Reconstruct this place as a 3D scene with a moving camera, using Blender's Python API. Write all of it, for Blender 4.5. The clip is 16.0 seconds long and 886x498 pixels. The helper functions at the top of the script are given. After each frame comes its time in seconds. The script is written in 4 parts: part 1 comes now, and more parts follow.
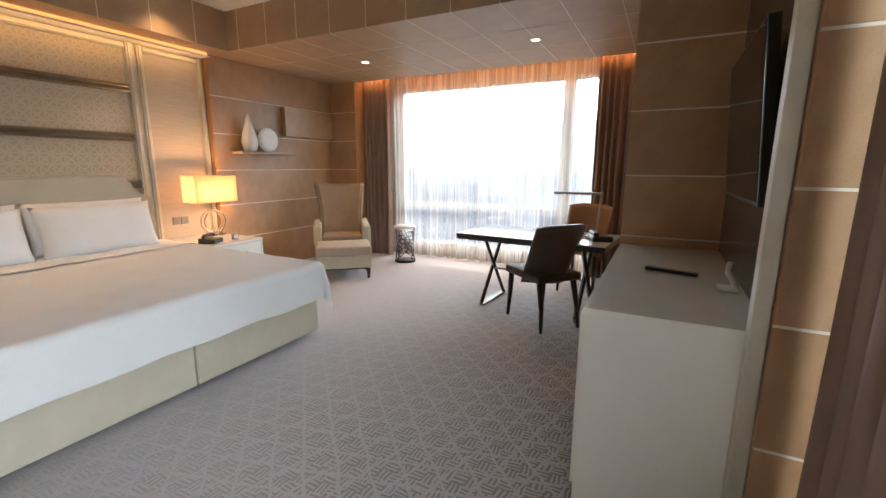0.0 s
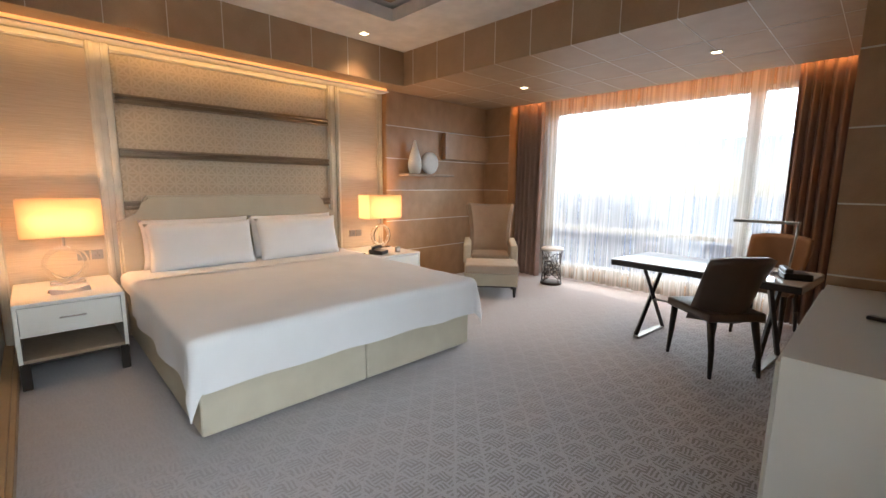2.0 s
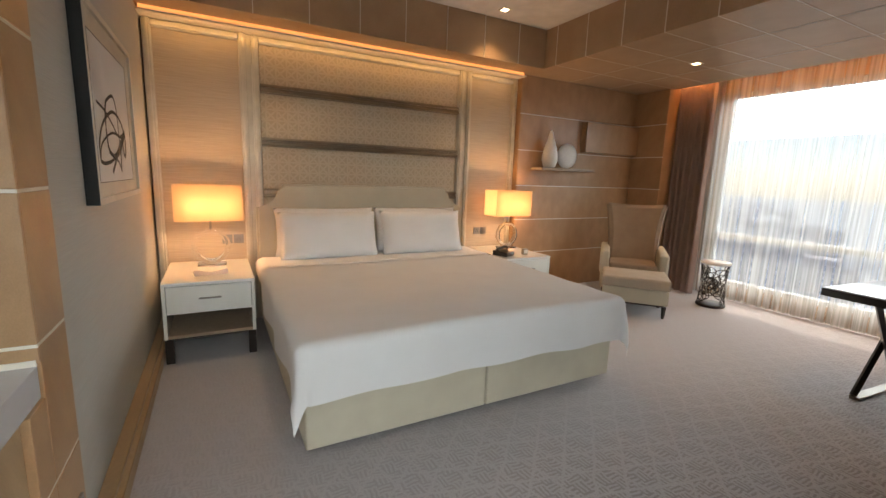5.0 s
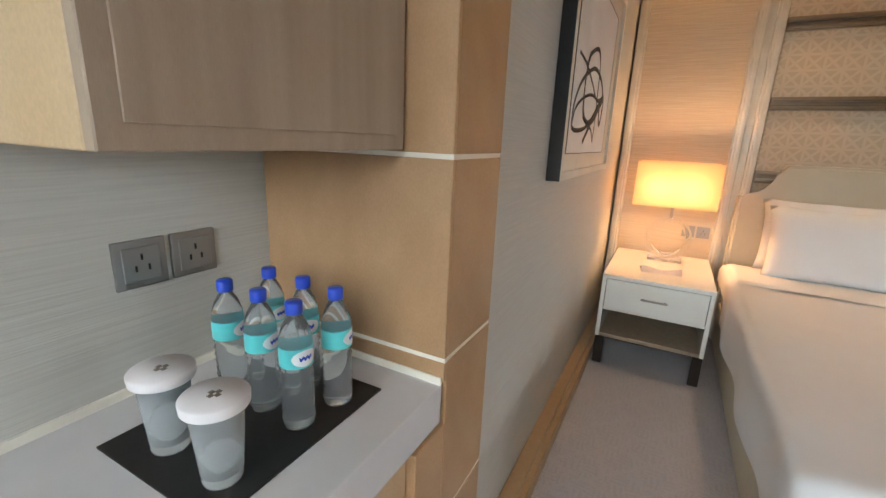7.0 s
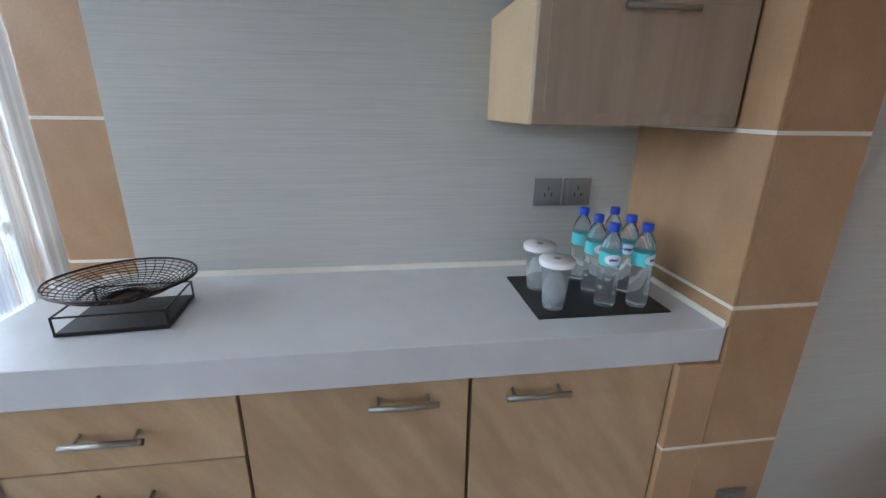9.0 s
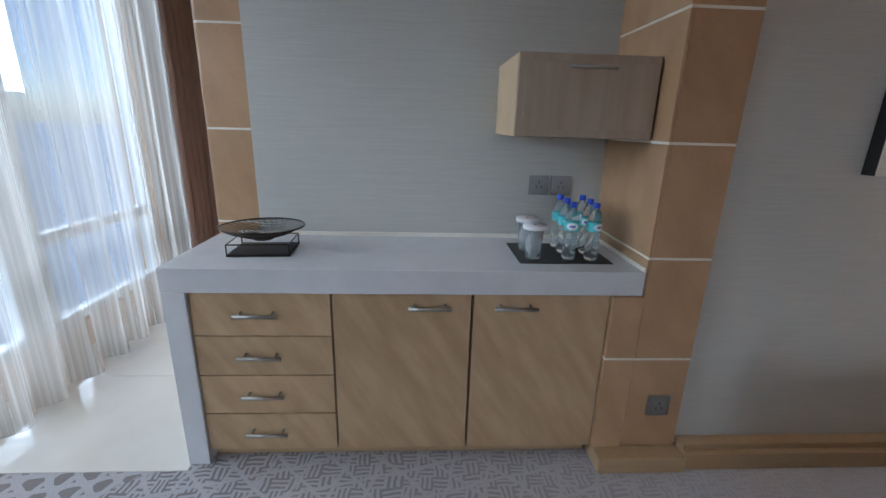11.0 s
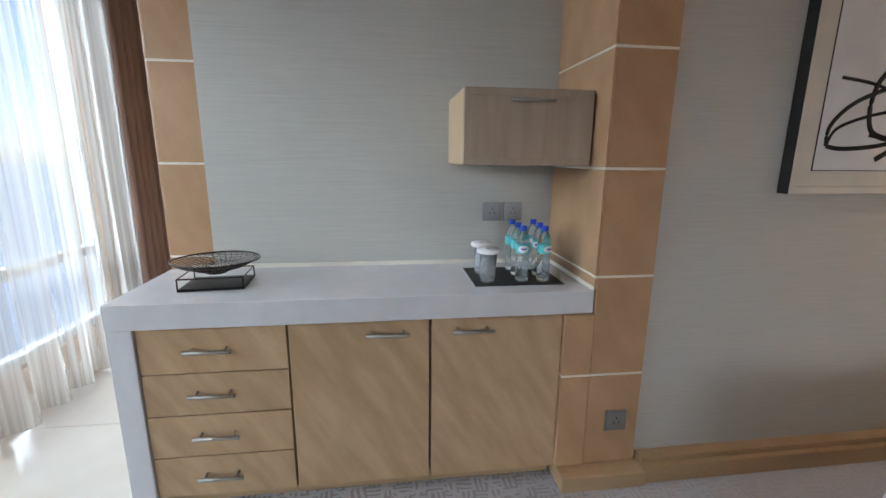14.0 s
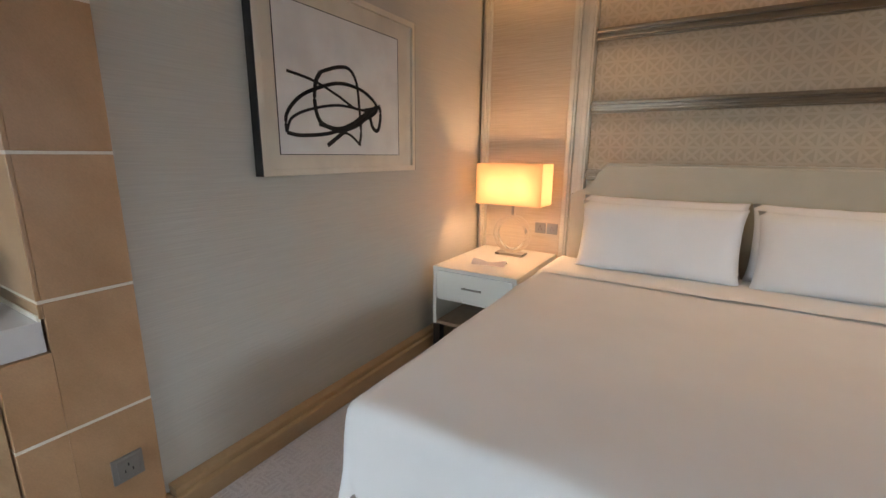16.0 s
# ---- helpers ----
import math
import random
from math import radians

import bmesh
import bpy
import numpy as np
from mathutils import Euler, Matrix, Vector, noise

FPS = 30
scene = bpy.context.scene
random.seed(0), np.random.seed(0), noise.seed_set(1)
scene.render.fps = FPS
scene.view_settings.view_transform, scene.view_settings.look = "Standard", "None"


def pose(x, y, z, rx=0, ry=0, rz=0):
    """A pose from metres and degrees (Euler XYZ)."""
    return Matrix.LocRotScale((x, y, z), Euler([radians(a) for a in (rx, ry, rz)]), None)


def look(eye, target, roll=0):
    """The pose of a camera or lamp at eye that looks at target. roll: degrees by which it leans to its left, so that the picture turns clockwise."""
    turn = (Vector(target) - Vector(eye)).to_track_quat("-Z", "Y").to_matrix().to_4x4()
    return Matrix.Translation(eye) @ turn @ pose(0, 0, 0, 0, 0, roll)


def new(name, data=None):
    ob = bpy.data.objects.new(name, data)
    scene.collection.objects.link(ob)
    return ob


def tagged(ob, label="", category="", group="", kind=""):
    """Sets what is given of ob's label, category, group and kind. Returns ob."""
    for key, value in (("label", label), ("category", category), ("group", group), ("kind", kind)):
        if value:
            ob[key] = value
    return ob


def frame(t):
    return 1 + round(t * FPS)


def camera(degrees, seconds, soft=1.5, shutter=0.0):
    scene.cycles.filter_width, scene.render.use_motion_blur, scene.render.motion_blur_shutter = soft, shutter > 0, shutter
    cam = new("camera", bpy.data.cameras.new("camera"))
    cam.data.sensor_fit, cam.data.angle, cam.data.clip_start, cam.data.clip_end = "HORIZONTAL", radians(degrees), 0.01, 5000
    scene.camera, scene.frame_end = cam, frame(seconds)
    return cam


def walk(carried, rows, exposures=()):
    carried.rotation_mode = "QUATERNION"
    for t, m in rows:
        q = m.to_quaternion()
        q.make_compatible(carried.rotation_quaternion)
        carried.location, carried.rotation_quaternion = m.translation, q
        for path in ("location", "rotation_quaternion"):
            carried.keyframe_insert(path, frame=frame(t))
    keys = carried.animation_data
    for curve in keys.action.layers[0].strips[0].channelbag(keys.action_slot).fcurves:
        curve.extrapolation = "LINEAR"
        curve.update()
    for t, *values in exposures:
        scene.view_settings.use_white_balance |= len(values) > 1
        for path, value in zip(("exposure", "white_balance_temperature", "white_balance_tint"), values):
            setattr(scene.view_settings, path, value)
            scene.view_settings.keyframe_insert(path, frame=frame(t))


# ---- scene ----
cam = camera(92.3, 16.0)
PATH = [
    (0, (-0.529, -0.061, 1.433), (-1.422, 1.686, 1.049), 0.2),
    (0.5, (-0.544, -0.1, 1.443), (-1.679, 1.501, 1.06), 0.5),
    (1, (-0.566, -0.136, 1.452), (-1.865, 1.339, 1.083), 0.6),
    (1.5, (-0.572, -0.17, 1.455), (-1.95, 1.241, 1.124), 0.4),
    (2, (-0.575, -0.188, 1.459), (-1.994, 1.188, 1.158), 0.6),
    (2.5, (-0.584, -0.212, 1.458), (-2.03, 1.141, 1.18), 0.6),
    (3, (-0.58, -0.227, 1.455), (-2.049, 1.103, 1.187), 0.6),
    (5.5, (-1.232, 0.068, 1.438), (-3.097, 0.683, 1.057), 2.2),
    (6, (-1.452, 0.061, 1.412), (-3.397, 0.249, 0.988), 2.2),
    (6.5, (-1.676, -0.001, 1.415), (-3.609, -0.236, 0.96), 1.9),
    (7, (-1.813, -0.055, 1.403), (-3.528, -0.953, 0.902), 2.3),
    (7.5, (-1.862, -0.017, 1.405), (-3.089, -1.49, 0.836), 2.6),
    (8, (-1.798, 0.062, 1.401), (-2.577, -1.679, 0.799), 1.3),
    (8.5, (-1.712, 0.273, 1.402), (-2.18, -1.574, 0.792), 1.0),
    (9, (-1.679, 0.437, 1.409), (-1.956, -1.443, 0.785), 0.9),
    (9.5, (-1.682, 0.668, 1.392), (-1.822, -1.229, 0.773), 1.5),
    (10, (-1.667, 0.82, 1.405), (-1.778, -1.078, 0.783), 1.7),
    (12.5, (-1.71, 1.344, 1.417), (-1.783, -0.611, 0.999), 1.4),
    (13, (-1.714, 1.351, 1.412), (-1.772, -0.606, 1.006), 1.4),
    (13.5, (-1.719, 1.267, 1.413), (-1.768, -0.689, 0.994), 1.2),
    (14, (-1.727, 1.134, 1.405), (-1.978, -0.805, 0.986), 0.5),
    (14.5, (-1.768, 1.05, 1.394), (-2.444, -0.785, 0.972), 0.3),
    (15, (-1.908, 1.057, 1.399), (-3.005, -0.558, 0.963), 1.1),
    (15.5, (-2.046, 1.113, 1.399), (-3.48, -0.21, 0.963), 0.8),
    (16, (-2.156, 1.192, 1.379), (-3.827, 0.185, 0.941), 0.6),
]
walk(cam, [(t, look(eye, target, roll)) for t, eye, target, roll in PATH], [(t, e, k, 10) for t, e, k in ((0, 0.75, 7150), (3, 0.55, 7000), (5.5, 0.3, 7900), (6, 0.65, 7500), (7, 0.75, 7300), (8, 0.8, 6450), (8.5, 0.8, 6250), (9, 0.35, 6250), (9.5, -0.15, 6150), (10, -0.1, 6100), (12.5, 0.1, 6150), (13.5, 0.2, 6200), (14, 0.5, 6600), (14.5, 0.8, 6900), (15, 0.8, 7050), (16, 0.45, 7000))])

# ---- light ----
world = bpy.data.worlds.new("sky")
scene.world = world
world.use_nodes = True
wn = world.node_tree.nodes
sky = wn.new("ShaderNodeTexSky")
sky.sky_type = "NISHITA"
sky.sun_disc = False
sky.sun_elevation, sky.sun_rotation = radians(68), radians(333)
sky.air_density, sky.dust_density, sky.ozone_density = 0.7, 0.7, 3.5
world.node_tree.links.new(sky.outputs[0], wn["Background"].inputs[0])
wn["Background"].inputs[1].default_value = 0.15
scene.view_settings.exposure = 0.0


def lamp(name, kind, m, power, colour, size=0.1, size_y=None):
    d = bpy.data.lights.new(name, kind)
    d.energy, d.color = power, colour
    if kind == "AREA":
        d.size = size
        if size_y:
            d.shape, d.size_y = "RECTANGLE", size_y
    elif kind == "SUN":
        d.angle = radians(size)
    else:
        d.shadow_soft_size = size
    ob = new(name, d)
    ob.matrix_world = m
    return ob


lamp("sun", "SUN", look((0, 0, 0), (0.15, -0.32, -0.93)), 3.0, (1.0, 0.94, 0.86), 0.5)
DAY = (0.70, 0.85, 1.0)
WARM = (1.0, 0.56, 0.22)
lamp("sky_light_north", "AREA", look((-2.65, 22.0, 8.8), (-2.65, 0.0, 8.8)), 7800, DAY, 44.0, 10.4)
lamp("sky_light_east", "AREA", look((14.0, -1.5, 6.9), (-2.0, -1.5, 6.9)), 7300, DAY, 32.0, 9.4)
lamp("cove_strip", "AREA", look((-5.30, 1.43, 2.618), (-5.48, 1.43, 2.50)), 2.4, WARM, 3.6, 0.03)
lamp("pelmet_strip_north", "AREA", look((-2.8, 5.545, 2.79), (-2.8, 5.70, 2.3)), 12, (1.0, 0.42, 0.14), 4.0, 0.03)
lamp("bulb_a", "POINT", pose(-5.19, -0.13, 1.14), 8.0, (1.0, 0.57, 0.30), 0.04)
lamp("bulb_b", "POINT", pose(-5.19, 0.09, 1.14), 8.0, (1.0, 0.57, 0.30), 0.04)
lamp("bulb_c", "POINT", pose(-5.19, 3.02, 1.14), 8.0, (1.0, 0.57, 0.30), 0.04)
lamp("bulb_d", "POINT", pose(-5.19, 3.24, 1.14), 8.0, (1.0, 0.57, 0.30), 0.04)
HI, LOW = 3.10, 2.69
# The last spot, over the left of the bed, is unseen and added.
SPOTS = [(-3.95, 4.50, LOW), (-1.81, 4.49, LOW), (-4.80, 2.66, 3.1), (-4.70, 0.6, 3.1)]
for sx, sy, sz in SPOTS:
    d = bpy.data.lights.new("downlight_beam", "SPOT")
    d.energy, d.color, d.spot_size, d.spot_blend, d.shadow_soft_size = 26, (1.0, 0.68, 0.40), radians(95), 0.8, 0.04
    new("downlight_beam", d).matrix_world = look((sx, sy, sz - 0.03), (sx, sy, 0))

# ---- materials ----


def nodes_of(name):
    m = bpy.data.materials.new(name)
    m.use_nodes = True
    t = m.node_tree
    return m, t, t.nodes["Principled BSDF"]


def mix_colour(t, fac, a, b):
    n = t.nodes.new("ShaderNodeMix")
    n.data_type = "RGBA"
    n.inputs[6].default_value, n.inputs[7].default_value = (*a, 1), (*b, 1)
    t.links.new(fac, n.inputs[0])
    return n


def coords(t, scale=(1, 1, 1), turn=(0, 0, 0)):
    c = t.nodes.new("ShaderNodeTexCoord")
    m = t.nodes.new("ShaderNodeMapping")
    m.inputs["Scale"].default_value = scale
    m.inputs["Rotation"].default_value = [radians(a) for a in turn]
    t.links.new(c.outputs["Object"], m.inputs[0])
    return m.outputs[0]


def noise_node(t, vec, scale, detail=3.0):
    n = t.nodes.new("ShaderNodeTexNoise")
    n.inputs["Scale"].default_value, n.inputs["Detail"].default_value = scale, detail
    t.links.new(vec, n.inputs["Vector"])
    return n.outputs[0]


def ramp(t, fac, lo, hi):
    n = t.nodes.new("ShaderNodeMapRange")
    n.inputs[1].default_value, n.inputs[2].default_value = lo, hi
    t.links.new(fac, n.inputs[0])
    return n.outputs[0]


def bump(t, bsdf, height, strength, distance):
    b = t.nodes.new("ShaderNodeBump")
    b.inputs["Strength"].default_value, b.inputs["Distance"].default_value = strength, distance
    t.links.new(height, b.inputs["Height"])
    t.links.new(b.outputs[0], bsdf.inputs["Normal"])


def plain(name, a, rough=0.5, metal=0.0, b=None, scale=6.0, fine=120.0, relief=0.05, stretch=(1, 1, 1), coat=0.0):
    """A surface with two scales of variation: broad patches and a fine grain."""
    m, t, s = nodes_of(name)
    vec = coords(t, stretch)
    b = b or tuple(c * 0.85 for c in a)
    broad, grain = noise_node(t, vec, scale), noise_node(t, vec, fine, 2.0)
    t.links.new(mix_colour(t, ramp(t, broad, 0.3, 0.7), a, b).outputs[2], s.inputs["Base Color"])
    r = t.nodes.new("ShaderNodeMapRange")
    r.inputs[3].default_value, r.inputs[4].default_value = rough * 0.88, min(1, rough * 1.12)
    t.links.new(grain, r.inputs[0])
    t.links.new(r.outputs[0], s.inputs["Roughness"])
    s.inputs["Metallic"].default_value = metal
    s.inputs["Coat Weight"].default_value = coat
    s.inputs["Coat Roughness"].default_value = 0.12
    if relief:
        bump(t, s, grain, relief, 0.004)
    return m


def veneer(name, a, b, rough=0.38, turn=(0, 0, 0), stretch=(1, 1, 1), strength=1.0):
    """Figured veneer: cloudy diagonal figure, fine pores, each piece a little different."""
    m, t, s = nodes_of(name)
    info = t.nodes.new("ShaderNodeObjectInfo")
    vec1 = coords(t, (1, 1, 1), turn)
    mp = t.nodes.new("ShaderNodeMapping")
    mp.inputs["Scale"].default_value = stretch
    t.links.new(vec1, mp.inputs[0])
    vec0 = mp.outputs[0]
    add = t.nodes.new("ShaderNodeVectorMath")
    add.operation = "ADD"
    mul = t.nodes.new("ShaderNodeMath")
    mul.operation = "MULTIPLY"
    mul.inputs[1].default_value = 37.0
    t.links.new(info.outputs["Random"], mul.inputs[0])
    t.links.new(vec0, add.inputs[0])
    t.links.new(mul.outputs[0], add.inputs[1])
    vec = add.outputs[0]
    fig, pore = noise_node(t, vec, 5.0, 3.0), noise_node(t, vec, 160.0, 2.0)
    c = mix_colour(t, ramp(t, fig, 0.5 - 0.25 / strength, 0.5 + 0.25 / strength), a, b)
    c2 = t.nodes.new("ShaderNodeMix")
    c2.data_type, c2.blend_type = "RGBA", "MULTIPLY"
    c2.inputs[0].default_value = 0.25
    t.links.new(c.outputs[2], c2.inputs[6])
    t.links.new(pore, c2.inputs[7])
    hs = t.nodes.new("ShaderNodeHueSaturation")
    v = t.nodes.new("ShaderNodeMapRange")
    v.inputs[3].default_value, v.inputs[4].default_value = 0.94, 1.06
    t.links.new(info.outputs["Random"], v.inputs[0])
    t.links.new(v.outputs[0], hs.inputs["Value"])
    t.links.new(c2.outputs[2], hs.inputs["Color"])
    t.links.new(hs.outputs[0], s.inputs["Base Color"])
    s.inputs["Roughness"].default_value = rough
    bump(t, s, pore, 0.04, 0.002)
    return m


def glass(name, colour=(1, 1, 1), rough=0.0, ior=1.45):
    m, t, s = nodes_of(name)
    s.inputs["Base Color"].default_value = (*colour, 1)
    s.inputs["Transmission Weight"].default_value = 1.0
    s.inputs["Roughness"].default_value = rough
    s.inputs["IOR"].default_value = ior
    return m


def milky(m, amount):
    """Mixes a little white scatter into a glass material."""
    t = m.node_tree
    white, mx = t.nodes.new("ShaderNodeBsdfDiffuse"), t.nodes.new("ShaderNodeMixShader")
    white.inputs[0].default_value = (0.86, 0.90, 0.92, 1)
    mx.inputs[0].default_value = amount
    t.links.new(t.nodes["Principled BSDF"].outputs[0], mx.inputs[1])
    t.links.new(white.outputs[0], mx.inputs[2])
    t.links.new(mx.outputs[0], t.nodes["Material Output"].inputs[0])
    return m


def lit_fabric(name, colour, power):
    """Lamp shade fabric that lets the bulbs shine through."""
    m, t, s = nodes_of(name)
    tr, em, ad = t.nodes.new("ShaderNodeBsdfTranslucent"), t.nodes.new("ShaderNodeEmission"), t.nodes.new("ShaderNodeAddShader")
    weave = noise_node(t, coords(t, (1, 1, 1)), 300.0, 2.0)
    t.links.new(mix_colour(t, weave, colour, tuple(c * 0.85 for c in colour)).outputs[2], tr.inputs[0])
    em.inputs[0].default_value, em.inputs[1].default_value = (1.0, 0.55, 0.20, 1), power
    t.links.new(tr.outputs[0], ad.inputs[0])
    t.links.new(em.outputs[0], ad.inputs[1])
    t.links.new(ad.outputs[0], t.nodes["Material Output"].inputs[0])
    return m


def glow(name, colour, power):
    m, t, s = nodes_of(name)
    s.inputs["Base Color"].default_value = (*colour, 1)
    s.inputs["Emission Color"].default_value = (*colour, 1)
    s.inputs["Emission Strength"].default_value = power
    return m


def sheer_cloth(name):
    m, t, s = nodes_of(name)
    out = t.nodes["Material Output"]
    clear, trans = t.nodes.new("ShaderNodeBsdfTransparent"), t.nodes.new("ShaderNodeBsdfTranslucent")
    diff = t.nodes.new("ShaderNodeBsdfDiffuse")
    for n in (trans, diff):
        n.inputs[0].default_value = (0.62, 0.58, 0.53, 1)
    m1, m2 = t.nodes.new("ShaderNodeMixShader"), t.nodes.new("ShaderNodeMixShader")
    m1.inputs[0].default_value = 0.45
    t.links.new(trans.outputs[0], m1.inputs[1])
    t.links.new(diff.outputs[0], m1.inputs[2])
    vec = coords(t, (1, 1, 0.006))
    f = t.nodes.new("ShaderNodeMapRange")
    f.inputs[1].default_value, f.inputs[2].default_value = 0.35, 0.7
    f.inputs[3].default_value, f.inputs[4].default_value = 0.30, 0.74
    t.links.new(noise_node(t, vec, 32.0, 4.0), f.inputs[0])
    t.links.new(f.outputs[0], m2.inputs[0])
    t.links.new(clear.outputs[0], m2.inputs[1])
    t.links.new(m1.outputs[0], m2.inputs[2])
    t.links.new(m2.outputs[0], out.inputs[0])
    return m


def math_node(t, op, a, b=None, c=None):
    n = t.nodes.new("ShaderNodeMath")
    n.operation = op
    for k, v in enumerate((a, b, c)):
        if isinstance(v, (int, float)):
            n.inputs[k].default_value = v
        elif v is not None:
            t.links.new(v, n.inputs[k])
    return n.outputs[0]


def basket(t, vec, cell, bars, turn=45, duty=0.5):
    """0 or 1: a basket weave of short parallel bars that change direction from cell to cell."""
    mp = t.nodes.new("ShaderNodeMapping")
    mp.inputs["Rotation"].default_value = (0, 0, radians(turn))
    t.links.new(vec, mp.inputs[0])
    sp = t.nodes.new("ShaderNodeSeparateXYZ")
    t.links.new(mp.outputs[0], sp.inputs[0])
    ch = t.nodes.new("ShaderNodeTexChecker")
    ch.inputs["Scale"].default_value = 1 / cell
    t.links.new(mp.outputs[0], ch.inputs[0])
    sx, sy = [math_node(t, "LESS_THAN", math_node(t, "FRACT", math_node(t, "MULTIPLY", sp.outputs[k], bars / cell)), duty) for k in (0, 1)]
    return math_node(t, "ADD", math_node(t, "MULTIPLY", sx, ch.outputs[1]), math_node(t, "MULTIPLY", sy, math_node(t, "SUBTRACT", 1.0, ch.outputs[1])))


def strip_lines(t, vec, pitch, turn, width, shift=0.0):
    """1 away from, 0 on, a family of parallel lines."""
    mp = t.nodes.new("ShaderNodeMapping")
    mp.inputs["Rotation"].default_value = (0, 0, radians(turn))
    t.links.new(vec, mp.inputs[0])
    sp = t.nodes.new("ShaderNodeSeparateXYZ")
    t.links.new(mp.outputs[0], sp.inputs[0])
    return math_node(t, "GREATER_THAN", math_node(t, "FRACT", math_node(t, "MULTIPLY_ADD", sp.outputs[0], 1 / pitch, shift)), width)


def kagome(t, vec, pitch, width):
    """1 in the triangles and hexagons between three crossing families of straps."""
    a, b, c = [strip_lines(t, vec, pitch, g, width, h) for g, h in ((15, 0.0), (75, 0.5), (135, 0.0))]
    return math_node(t, "MULTIPLY", a, math_node(t, "MULTIPLY", b, c))


def lattice(t, vec, pitch):
    """1 on an eight-pointed star lattice of thin bands."""
    a, b, c, d = [strip_lines(t, vec, p, g, w) for p, g, w in ((pitch, 45, 0.24), (pitch, 135, 0.24), (pitch * 1.414, 0, 0.16), (pitch * 1.414, 90, 0.16))]
    return math_node(t, "SUBTRACT", 1.0, math_node(t, "MULTIPLY", math_node(t, "MULTIPLY", a, b), math_node(t, "MULTIPLY", c, d)))


def carpet_material():
    m, t, s = nodes_of("carpet_pile")
    vec = coords(t)
    warp = t.nodes.new("ShaderNodeVectorMath")
    warp.operation = "ADD"
    t.links.new(vec, warp.inputs[0])
    wob = t.nodes.new("ShaderNodeTexNoise")
    wob.inputs["Scale"].default_value = 7.0
    t.links.new(vec, wob.inputs["Vector"])
    wsc = t.nodes.new("ShaderNodeVectorMath")
    wsc.operation = "SCALE"
    wsc.inputs["Scale"].default_value = 0.05
    t.links.new(wob.outputs["Color"], wsc.inputs[0])
    t.links.new(wsc.outputs[0], warp.inputs[1])
    straps = kagome(t, warp.outputs[0], 0.088, 0.30)
    small = math_node(t, "MULTIPLY", basket(t, warp.outputs[0], 0.066, 3, 0, 0.5), kagome(t, warp.outputs[0], 0.15, 0.10))
    sp = t.nodes.new("ShaderNodeSeparateXYZ")
    t.links.new(vec, sp.inputs[0])
    drift = math_node(t, "ADD", sp.outputs[0], math_node(t, "MULTIPLY", noise_node(t, vec, 1.1, 3.0), 1.2))
    where = ramp(t, math_node(t, "ADD", drift, math_node(t, "MULTIPLY", noise_node(t, vec, 6.0, 2.0), 1.1)), 0.62, 0.70)
    fig = math_node(t, "ADD", math_node(t, "MULTIPLY", straps, where), math_node(t, "MULTIPLY", small, math_node(t, "SUBTRACT", 1.0, where)))
    worn = t.nodes.new("ShaderNodeMapRange")
    worn.inputs[1].default_value, worn.inputs[2].default_value = -2.7, -0.2
    worn.inputs[3].default_value, worn.inputs[4].default_value = 0.14, 1.0
    t.links.new(drift, worn.inputs[0])
    c = mix_colour(t, math_node(t, "MULTIPLY", fig, worn.outputs[0]), (0.52, 0.485, 0.49), (0.25, 0.215, 0.20))
    pile = noise_node(t, vec, 260.0, 2.0)
    c2 = t.nodes.new("ShaderNodeMix")
    c2.data_type, c2.blend_type = "RGBA", "MULTIPLY"
    c2.inputs[0].default_value = 0.45
    t.links.new(c.outputs[2], c2.inputs[6])
    t.links.new(ramp(t, pile, 0.2, 0.7), c2.inputs[7])
    t.links.new(c2.outputs[2], s.inputs["Base Color"])
    s.inputs["Roughness"].default_value = 0.95
    s.inputs["Sheen Weight"].default_value = 0.25
    bump(t, s, pile, 0.5, 0.006)
    return m


def paper(name, a, b, lines=170.0, relief=0.25, axis=2, figure=False):
    """Woven wall covering with fine level threads."""
    m, t, s = nodes_of(name)
    vec = coords(t)
    st = [3.0, 3.0, 3.0]
    st[axis] = lines
    vec2 = coords(t, st)
    thread = noise_node(t, vec2, 1.6, 3.0)
    fac = ramp(t, thread, 0.3, 0.7)
    if figure:
        sw = t.nodes.new("ShaderNodeSeparateXYZ")
        cw = t.nodes.new("ShaderNodeCombineXYZ")
        t.links.new(vec, sw.inputs[0])
        t.links.new(sw.outputs[1], cw.inputs[0])
        t.links.new(sw.outputs[2], cw.inputs[1])
        fig = lattice(t, cw.outputs[0], 0.068)
        mx = t.nodes.new("ShaderNodeMath")
        mx.operation = "MULTIPLY_ADD"
        mx.inputs[1].default_value = 0.75
        t.links.new(fig, mx.inputs[0])
        mm = t.nodes.new("ShaderNodeMath")
        mm.operation = "MULTIPLY"
        mm.inputs[1].default_value = 0.25
        t.links.new(fac, mm.inputs[0])
        t.links.new(mm.outputs[0], mx.inputs[2])
        fac = mx.outputs[0]
    t.links.new(mix_colour(t, fac, a, b).outputs[2], s.inputs["Base Color"])
    s.inputs["Roughness"].default_value = 0.62
    bump(t, s, fac, relief, 0.003)
    return m


